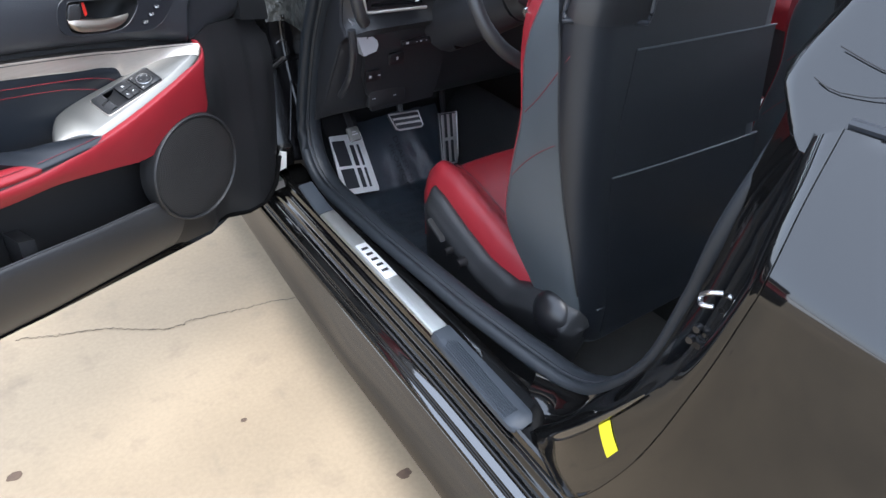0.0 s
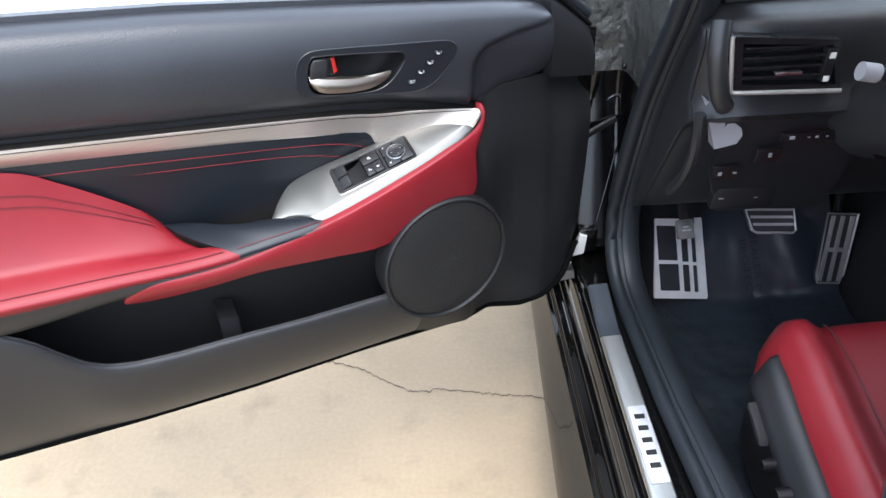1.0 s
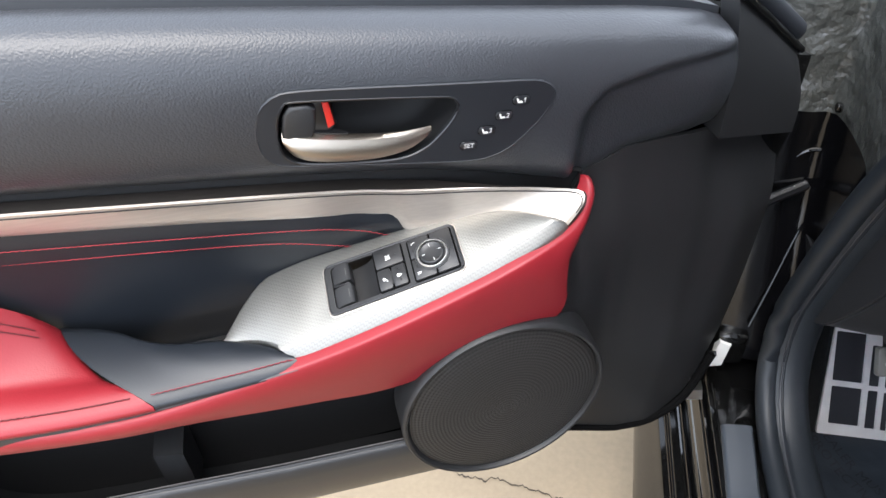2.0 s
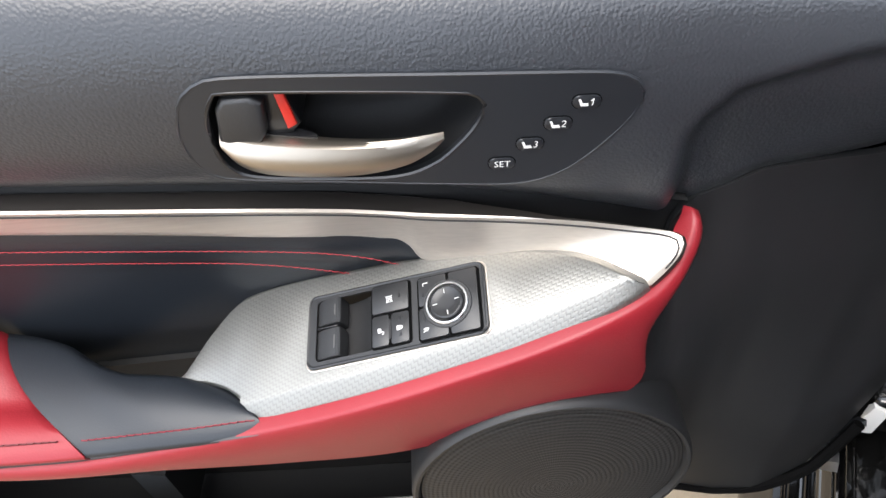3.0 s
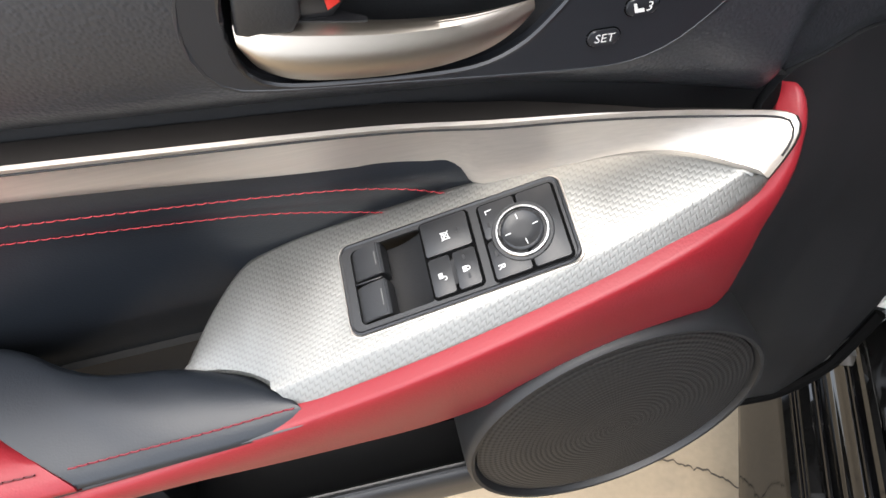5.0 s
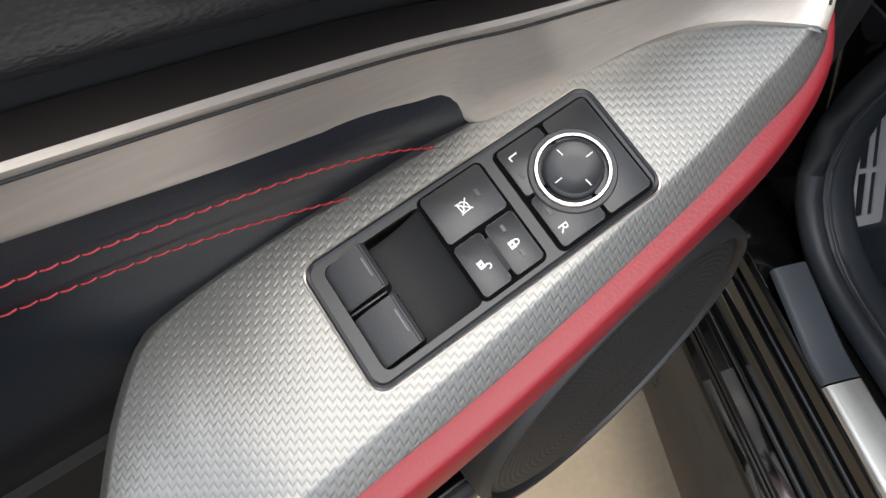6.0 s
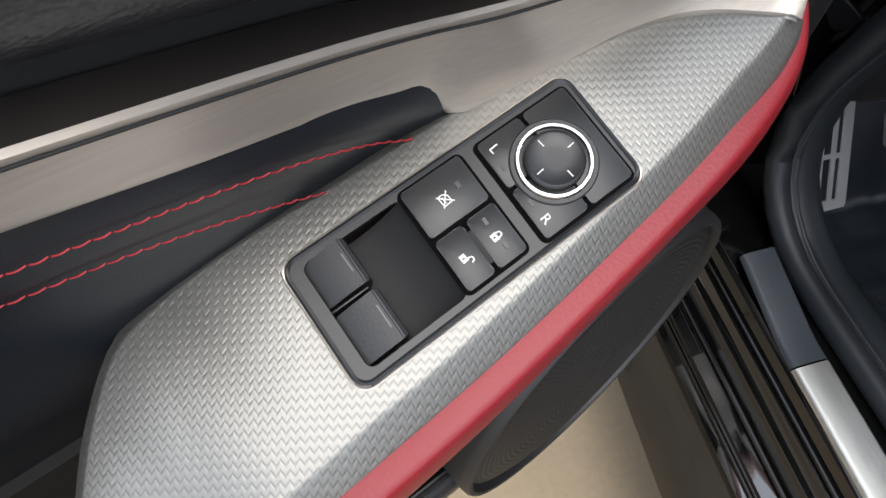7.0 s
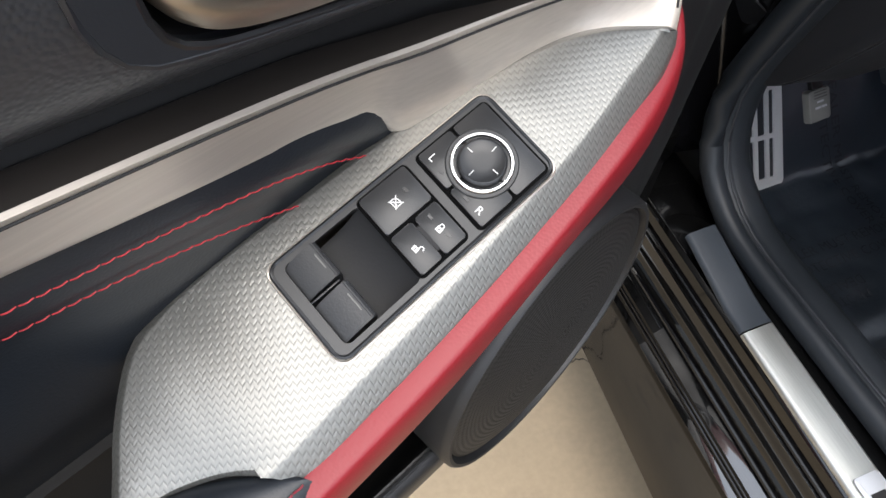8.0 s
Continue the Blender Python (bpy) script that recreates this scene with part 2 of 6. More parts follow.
# ---- building helpers ----
def curve_points(pts, count, closed=False):
    """Catmull-Rom points, evenly spread along the curve through pts."""
    p = [np.array(q, float) for q in pts]
    k = len(p)
    dense = []
    for i in range(k if closed else k - 1):
        if closed:
            a, b, c, d = p[i - 1], p[i], p[(i + 1) % k], p[(i + 2) % k]
        else:
            a, b, c, d = p[max(i - 1, 0)], p[i], p[i + 1], p[min(i + 2, k - 1)]
        for j in range(12):
            t = j / 12
            dense.append(0.5 * (2 * b + (c - a) * t + (2 * a - 5 * b + 4 * c - d) * t * t + (3 * b - a - 3 * c + d) * t ** 3))
    dense.append(p[0] if closed else p[-1])
    dense = np.array(dense)
    run = np.concatenate([[0], np.cumsum(np.linalg.norm(np.diff(dense, axis=0), axis=1))])
    s = np.linspace(0, run[-1], count + 1)[:-1] if closed else np.linspace(0, run[-1], count)
    return [Vector([np.interp(v, run, dense[:, i]) for i in range(dense.shape[1])]) for v in s]


def tab(x, *pairs):
    return float(np.interp(x, [q[0] for q in pairs], [q[1] for q in pairs]))


def part(name, bm, mat, parent=None, label="", sharp=40):
    bmesh.ops.recalc_face_normals(bm, faces=bm.faces)
    me = bpy.data.meshes.new(name)
    bm.to_mesh(me)
    bm.free()
    me.shade_smooth()
    me.set_sharp_from_angle(angle=radians(sharp))
    me.materials.append(mat)
    ob = new(name, me)
    ob.parent = parent
    if label:
        ob["label"] = label
    return ob


def thing(name, m, label, category, group=""):
    return tagged(new_at(name, m), label, category, group)


def new_at(name, m):
    ob = new(name)
    ob.matrix_world = m
    return ob


def grid(bm, rows, ring=False, loop=False):
    vs = [[bm.verts.new(p) for p in r] for r in rows]
    n = len(vs[0])
    for i in range(len(vs) if loop else len(vs) - 1):
        a, b = vs[i], vs[(i + 1) % len(vs)]
        for j in range(n if ring else n - 1):
            bm.faces.new((a[j], a[(j + 1) % n], b[(j + 1) % n], b[j]))
    return vs


def slab(rows, off):
    """A closed skin: the grid of rows and the same grid moved by off."""
    bm = bmesh.new()
    off = Vector(off)
    a = grid(bm, rows)
    b = grid(bm, [[Vector(p) + off for p in r] for r in rows])
    rim = lambda v: v[0] + [r[-1] for r in v[1:]] + v[-1][-2::-1] + [r[0] for r in v[-2:0:-1]]
    ra, rb = rim(a), rim(b)
    for i in range(len(ra)):
        j = (i + 1) % len(ra)
        bm.faces.new((ra[i], ra[j], rb[j], rb[i]))
    return bm


def tube(pts, r, sides=8, closed=False, bm=None):
    bm = bm or bmesh.new()
    pts = [Vector(p) for p in pts]
    rows, up = [], Vector((0.1, 0.2, 1)).normalized()
    n = len(pts)
    for i, p in enumerate(pts):
        if closed:
            d = pts[(i + 1) % n] - pts[i - 1]
        else:
            d = pts[min(i + 1, n - 1)] - pts[max(i - 1, 0)]
        d.normalize()
        s = d.cross(up).normalized() if abs(d.dot(up)) < 0.98 else d.cross(Vector((1, 0, 0))).normalized()
        u = s.cross(d)
        rr = r(i / max(n - 1, 1)) if callable(r) else r
        rows.append([p + (s * math.cos(2 * math.pi * k / sides) + u * math.sin(2 * math.pi * k / sides)) * rr for k in range(sides)])
    vs = grid(bm, rows, ring=True, loop=closed)
    if not closed:
        bm.faces.new(vs[0][::-1])
        bm.faces.new(vs[-1])
    return bm


def prism(loop, lift, bevel=0.0, segments=2, bm=None):
    """A plate: the closed loop of points, and the loop moved by lift; its far rim is bevelled."""
    bm = bm or bmesh.new()
    lift = Vector(lift)
    a = [bm.verts.new(p) for p in loop]
    b = [bm.verts.new(Vector(p) + lift) for p in loop]
    n = len(a)
    bm.faces.new(a[::-1])
    top = bm.faces.new(b)
    for i in range(n):
        bm.faces.new((a[i], a[(i + 1) % n], b[(i + 1) % n], b[i]))
    if bevel:
        bmesh.ops.bevel(bm, geom=list(top.edges), offset=bevel, segments=segments, affect="EDGES", profile=0.5)
    return bm


def pierced(outer, holes, lift):
    """A plate with holes: the loops, and the loops moved by lift."""
    bm = bmesh.new()
    lift = Vector(lift)
    pairs = []
    for level in (Vector((0, 0, 0)), lift):
        edges, loops = [], []
        for lp in (outer, *holes):
            vs = [bm.verts.new(Vector(p) + level) for p in lp]
            edges += [bm.edges.new((vs[i], vs[(i + 1) % len(vs)])) for i in range(len(vs))]
            loops.append(vs)
        bmesh.ops.triangle_fill(bm, edges=edges, use_beauty=True)
        pairs.append(loops)
    for la, lb in zip(*pairs):
        for i in range(len(la)):
            j = (i + 1) % len(la)
            bm.faces.new((la[i], la[j], lb[j], lb[i]))
    return bm


def box(lo, hi, bevel=0.0, segments=2, bm=None):
    bm = bm or bmesh.new()
    r = bmesh.ops.create_cube(bm, size=1)
    lo, hi = Vector(lo), Vector(hi)
    for v in r["verts"]:
        v.co = Vector([(lo[i] + hi[i]) / 2 + v.co[i] * (hi[i] - lo[i]) for i in range(3)])
    if bevel:
        es = list({e for v in r["verts"] for e in v.link_edges})
        bmesh.ops.bevel(bm, geom=es, offset=bevel, segments=segments, affect="EDGES", profile=0.5)
    return bm


def rounded(cx, cy, w, h, r, n=5):
    """A rounded rectangle, as 2D points."""
    out = []
    for k, (sx, sy) in enumerate(((1, 1), (-1, 1), (-1, -1), (1, -1))):
        for i in range(n + 1):
            a = math.pi / 2 * (k + i / n)
            out.append((cx + sx * (w / 2 - r) + r * math.cos(a), cy + sy * (h / 2 - r) + r * math.sin(a)))
    return out


def lettering(body, size, place, mat, parent, name="lettering", shear=0.0):
    """Flat raised lettering: place(x, y) maps the flat letters onto the surface."""
    cu = bpy.data.curves.new(name, "FONT")
    cu.body, cu.size, cu.shear = body, size, shear
    cu.align_x, cu.align_y = "CENTER", "CENTER"
    cu.resolution_u = 2
    ob = new(name, cu)
    me = bpy.data.meshes.new_from_object(ob)
    bpy.data.objects.remove(ob)
    bm = bmesh.new()
    bm.from_mesh(me)
    bpy.data.meshes.remove(me)
    for v in bm.verts:
        v.co = place(v.co.x, v.co.y)
    return part(name, bm, mat, parent)


def seam_stitches(pts, mat, parent, name="stitching", pitch=0.0054, length=0.0042, r=0.00052, wave=0.0005):
    """A row of short slightly arched stitches along the curve pts."""
    total = sum((Vector(pts[i + 1]) - Vector(pts[i])).length for i in range(len(pts) - 1))
    n = max(int(total / pitch), 2)
    line = curve_points(pts, n * 4 + 1)
    bm = bmesh.new()
    for k in range(n):
        seg = [line[4 * k], line[4 * k + 1], line[4 * k + 2], line[4 * k + 3].lerp(line[4 * k + 4], 0.6)]
        bend = (0, -wave, -wave, wave * 0.6)
        tube([p + Vector((0, 0, bend[i])) for i, p in enumerate(seg)], r, 5, bm=bm)
    return part(name, bm, mat, parent)


# ---- ground ----
def build_ground():
    bm = bmesh.new()
    rows = []
    xs = [-400, -60, -12, -5, -3, -2, -1, 0, 1, 2, 4, 12, 60, 400]
    for y in xs:
        rows.append([Vector((x, y, 0)) for x in xs])
    grid(bm, rows)
    g = tagged(part("ground", bm, CONCRETE), "worn beige concrete driveway with a thin crack and stains", "ground", kind="structure")
    # the crack: a thin jagged dark line
    keys = [(-0.74, 0.575), (-0.697, 0.562), (-0.632, 0.531), (-0.576, 0.514), (-0.528, 0.498), (-0.440, 0.434), (-0.383, 0.407), (-0.300, 0.401), (-0.199, 0.381), (-0.143, 0.372), (-0.074, 0.358), (-0.018, 0.338), (0.1, 0.31)]
    line = curve_points(keys, 200)
    bm = bmesh.new()
    left, right = [], []
    for i, p in enumerate(line):
        j = noise.noise(Vector((i * 0.12, 3.1, 0))) * 0.010 + noise.noise(Vector((i * 0.42, 9.1, 0))) * 0.008 + noise.noise(Vector((i * 1.3, 4.7, 0))) * 0.005
        w = 0.0012 + 0.0014 * max(0.0, noise.noise(Vector((i * 0.23, 5, 2))) + 0.2)
        left.append(Vector((p.x, p.y + j + w, 0.0015)))
        right.append(Vector((p.x, p.y + j - w, 0.0015)))
    grid(bm, [left, right])
    part("crack", bm, CRACK, g)
    for sx, sy, r, seed in ((-0.083, -0.367, 0.017, 1), (-0.811, 0.104, 0.016, 2), (-0.33, -0.02, 0.008, 3)):
        bm = bmesh.new()
        vs = []
        for k in range(28):
            a = 2 * math.pi * k / 28
            q = r * (1 + 0.35 * noise.noise(Vector((math.cos(a) * 1.5, math.sin(a) * 1.5, seed * 7))))
            vs.append(bm.verts.new((sx + q * math.cos(a), sy + 0.8 * q * math.sin(a), 0.001)))
        bm.faces.new(vs)
        part("stain", bm, STAIN, g, "dark brown oil stain")


build_ground()
tagged(part("pavement", slab([[Vector((x, y, 0.012)) for y in (3.4, 8, 40)] for x in (-60, -10, 0, 12, 60)], (0, 0, -0.011)), PALE), "pale concrete apron beyond the driveway", "pavement", kind="structure")


# ---- the car's body ----
def shift(y):
    """The flank runs slightly out of true with y, and flares towards the rear wheel."""
    return 0.02 * y - (0.03 * (max(0.0, -0.35 - y)) ** 1.5)


car = thing("car", pose(0, 0, 0), "black coupe with glossy paint, its driver's door standing open", "car")


def sweep_y(profile, ys, follow=1.0):
    return [[Vector((x + follow * shift(y), y, z)) for x, z in profile] for y in ys]


def settle(co):
    """The body's side leans out and up towards the rear wheel."""
    y = co[1]
    co[0] += tab(y, (-2, 0.10), (-1.0, 0.055), (-0.8, 0.048), (-0.6, 0.036), (-0.35, 0.016), (0.0, 0.002), (0.4, 0.0))
    co[2] += tab(y, (-1.0, 0.025), (-0.6, 0.013), (-0.3, 0.0))


def smooth_profile(keys, n):
    return [(p[0], p[1]) for p in curve_points(keys, n)]


def build_rocker():
    ys = np.linspace(0.64, -0.80, 52)
    side = smooth_profile([(0.06, 0.13), (-0.06, 0.135), (-0.100, 0.16), (-0.104, 0.178), (-0.088, 0.215), (-0.068, 0.252), (-0.060, 0.268)], 30)
    low = lambda y, z: (0.043 * max(y, -0.10) + 0.002) * min(max((0.268 - z) / 0.09, 0.0), 1.0)
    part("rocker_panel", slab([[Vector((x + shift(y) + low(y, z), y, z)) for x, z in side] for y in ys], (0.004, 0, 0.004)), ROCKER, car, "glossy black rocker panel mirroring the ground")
    ledge = [(-0.0625, 0.262), (-0.0618, 0.2665), (-0.0605, 0.2712), (-0.0565, 0.2731), (-0.0530, 0.2747), (-0.0522, 0.2768), (-0.0516, 0.2810), (-0.0500, 0.2820), (-0.0495, 0.2860), (-0.0478, 0.2915), (-0.0470, 0.2935), (-0.0440, 0.2949),
             (-0.0400, 0.2968), (-0.0375, 0.2980), (-0.0362, 0.2982), (-0.0340, 0.3000), (-0.0290, 0.2990), (-0.0272, 0.3010), (-0.0264, 0.3060), (-0.0262, 0.3150), (-0.0259, 0.3260), (-0.0254, 0.3330), (-0.0234, 0.3358), (-0.0216, 0.3375),
             (-0.0180, 0.3460), (-0.0168, 0.3510), (-0.0155, 0.3532), (-0.0138, 0.3535), (-0.0100, 0.3525), (-0.0080, 0.3545), (-0.0073, 0.3600), (-0.0070, 0.3700), (-0.0065, 0.3775), (-0.0020, 0.3820), (0.0, 0.3822)]
    part("sill_flange", slab(sweep_y(ledge[:15], ys), (0.003, 0, -0.003)), FLANGE, car, "glossy black stepped door sill flange")
    part("sill_step_flange", slab(sweep_y(ledge[14:], ys), (0.003, 0, -0.003)), SILL, car, "glossy black upper step of the sill")
    # high-reflectance strips added to draw the sky's bright bands along the sill
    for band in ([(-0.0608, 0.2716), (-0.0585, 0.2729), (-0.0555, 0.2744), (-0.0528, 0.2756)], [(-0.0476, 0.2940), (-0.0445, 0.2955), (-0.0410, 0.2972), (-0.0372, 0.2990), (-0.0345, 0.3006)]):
        part("sill_film", slab(sweep_y(band, np.linspace(0.24, -0.80, 44)), (0, 0, -0.0006)), SKYBAND, car, "added high-reflectance strip for the sky's bright band on the sill")
    ys = np.linspace(0.46, -0.66, 40)
    core = [(-0.001, 0.379), (0.05, 0.384), (0.075, 0.380)]
    part("sill_top", slab(sweep_y(core, ys), (0, 0, -0.02)), PAINT, car)
    # thin rubber lines along the flange
    for px, pz, r in ((-0.0512, 0.2815, 0.0022), (-0.0490, 0.2872, 0.0020), (-0.0285, 0.3020, 0.0035), (-0.0100, 0.3555, 0.0030)):
        part("sill_seal", tube([(px + shift(y), y, pz) for y in np.linspace(0.44, -0.76 if pz < 0.33 else -0.62, 30)], r, 8), BLACK, car)


build_rocker()


def aperture(x, grow=0.0):
    """The closed door opening's curve (y, z) in a plane of x: sill, front pillar, rear pillar."""
    keys = [(-0.56, 0.402), (-0.30, 0.402), (0.0, 0.398), (0.14, 0.396), (0.24, 0.395), (0.29, 0.401), (0.332, 0.419), (0.363, 0.447), (0.381, 0.485), (0.387, 0.53), (0.385, 0.565), (0.371, 0.622), (0.350, 0.70), (0.312, 0.81), (0.24, 0.95),
            (0.13, 1.12), (-0.20, 1.30), (-0.60, 1.31), (-0.80, 1.22), (-0.822, 1.03), (-0.800, 0.86), (-0.785, 0.72), (-0.757, 0.57), (-0.69, 0.452), (-0.63, 0.412)]
    cy, cz = -0.25, 0.8
    out = []
    for y, z in keys:
        d = math.hypot(y - cy, z - cz)
        lean = 0.6 * max(0.0, z - 0.97) if y < -0.5 else 0.0
        out.append((x + lean, y + (y - cy) / d * grow, z + (z - cz) / d * grow))
    return out


def build_opening():
    before = set(bpy.data.meshes)
    n = 120
    seal = curve_points(aperture(0.064, 0.002), n, True)
    part("door_seal", tube(seal, 0.014, 12, True), TRIM, car, "thick black rubber door seal")
    lip = curve_points(aperture(0.079, -0.009), n, True)
    part("seal_lip", tube(lip, 0.0022, 8, True), RUBBER, car)
    prof = [(0.068, -0.004), (0.074, -0.009), (0.082, -0.0105), (0.084, -0.0085), (0.088, -0.010), (0.099, -0.011), (0.110, -0.008), (0.120, 0.002), (0.127, 0.024), (0.131, 0.07), (0.134, 0.16)]
    bm = bmesh.new()
    grid(bm, [curve_points(aperture(x, g), n, True) for x, g in prof], ring=True)
    part("opening_trim", bm, TRIM, car, "dark blue-grey plastic trim round the door opening", 50)
    # rear jamb: from the seal out to the edge of the flank
    inner = curve_points([(0.048, -0.56, 0.398), (0.05, -0.63, 0.41), (0.052, -0.69, 0.45), (0.055, -0.757, 0.57), (0.058, -0.785, 0.72), (0.06, -0.80, 0.86), (0.06, -0.806, 0.91), (0.06, -0.815, 0.98), (0.06, -0.822, 1.035)], 60)
    edge = curve_points([(-0.025, -0.545, 0.338), (-0.055, -0.671, 0.349), (-0.085, -0.775, 0.359), (-0.098, -0.86, 0.54), (-0.10, -0.905, 0.73), (-0.10, -0.928, 0.875), (-0.094, -0.930, 0.918), (-0.045, -0.915, 0.978), (0.02, -0.898, 1.036)], 60)
    fold = curve_points([(-0.015, -0.545, 0.344), (-0.045, -0.650, 0.370), (-0.080, -0.734, 0.468), (-0.086, -0.821, 0.614), (-0.084, -0.879, 0.741), (-0.08, -0.906, 0.874), (-0.065, -0.901, 0.912), (-0.025, -0.888, 0.964), (0.02, -0.873, 1.017)], 60)
    rows = []
    for a, m_, b in zip(inner, fold, edge):
        row = []
        for t in np.linspace(0, 1, 15):
            p = a.lerp(m_, t)
            p.x = a.x + (m_.x - a.x) * (t ** 1.25)
            row.append(p + Vector((0, -0.012, -0.008)) * math.sin(t * math.pi))
        for t in np.linspace(0.08, 1, 12):
            p = m_.lerp(b, t)
            row.append(p + Vector((-0.005, 0.0, 0.0)) * math.sin(t * math.pi))
        rows.append(row)
    part("rear_jamb", slab(rows, (0.004, -0.004, -0.002)), PAINT, car, "glossy black rear door jamb mirroring the ground")
    # high-reflectance tube added for the sky highlight along the fold
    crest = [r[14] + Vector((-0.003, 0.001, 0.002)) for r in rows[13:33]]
    part("jamb_lip", tube(crest, lambda q: 0.0012 + 0.0090 * math.sin(min(q * 4, 1) * math.pi / 2) * (1 - q) ** 0.8, 10), SKYBAND, car, "added high-reflectance tube for the highlight on the jamb's edge")
    # flank behind the door: side, shoulder and hip
    bands = []
    for e in edge:
        row = []
        for k in range(26):
            s = k / 25
            y = e.y - 0.002 - 1.0 * s ** 1.3
            z = e.z + (0.02 * s if e.z > 0.6 else 0)
            bulge = 0.055 * math.sin(min(s * 2.2, 1) * math.pi / 2) * (0.6 + 0.4 * math.sin(min(max((z - 0.3) / 0.6, 0), 1) * math.pi))
            row.append(Vector((e.x - bulge * (1 if e.z < 0.92 else max(0.3, 1 - (e.z - 0.92) * 6)), y, z)))
        bands.append(row)
    part("quarter_panel", slab(bands, (0.006, 0, 0)), PAINT, car, "glossy black rear quarter panel mirroring sky and ground")
    top = bands[-1]
    part("quarter_window_trim", tube([p + Vector((0.010, 0, 0.004)) for p in top], 0.006, 8), RUBBER, car, "black window rubber")
    front = curve_points([(0.018, -0.905, 0.990), (0.020, -0.885, 0.991), (0.025, -0.861, 0.999), (0.045, -0.833, 1.023), (0.07, -0.806, 1.054), (0.095, -0.808, 1.092), (0.12, -0.818, 1.131), (0.14, -0.82, 1.164), (0.20, -0.84, 1.29)], 30)
    rows_w = []
    for p in front:
        rows_w.append([p + Vector(v) for v in ((0.045, 0.012, 0.004), (0.022, 0.014, 0.002), (0.008, 0.010, 0), (0.0, 0.0, 0), (-0.003, -0.012, 0), (-0.005, -0.05, 0.003), (-0.006, -0.12, 0.008), (-0.003, -0.35, 0.02), (0.01, -0.8, 0.03))])
    part("pillar_cover", slab(rows_w, (0.004, 0, 0)), PAINT, car, "glossy black pillar cover mirroring the sky")
    for keys in ([(0.062, -0.835, 1.062), (0.058, -0.860, 1.056), (0.058, -0.895, 1.060), (0.058, -0.94, 1.069), (0.06, -1.2, 1.09)], [(0.083, -0.84, 1.094), (0.075, -0.90, 1.083), (0.07, -1.0, 1.075)]):
        part("pillar_joint", tube(curve_points(keys, 24), 0.0007, 6), DARK, car, "thin dark joint in the pillar cover")
    # striker loop with its two bolts
    loop = [(0.000, -0.854, 0.802), (-0.006, -0.842, 0.798), (0.001, -0.831, 0.786), (0.005, -0.827, 0.779), (0.002, -0.829, 0.774), (-0.006, -0.837, 0.775), (-0.003, -0.850, 0.779)]
    part("striker", tube(curve_points(loop, 24), 0.0034, 8), CHROME, car, "bright metal door striker loop")
    for y, z in ((-0.842, 0.737), (-0.838, 0.715)):
        bm = bmesh.new()
        bmesh.ops.create_cone(bm, cap_ends=True, segments=18, radius1=0.007, radius2=0.005, depth=0.008,
                              matrix=Matrix.Translation((-0.005, y, z)) @ Matrix.Rotation(radians(-90), 4, "Y"))
        part("bolt", bm, GLOSSY, car, "round bolt head")
    for me in [m for m in bpy.data.meshes if m not in before]:
        for v in me.vertices:
            settle(v.co)
    for row in rows:
        for p in row:
            settle(p)
    return rows


JAMB = build_opening()


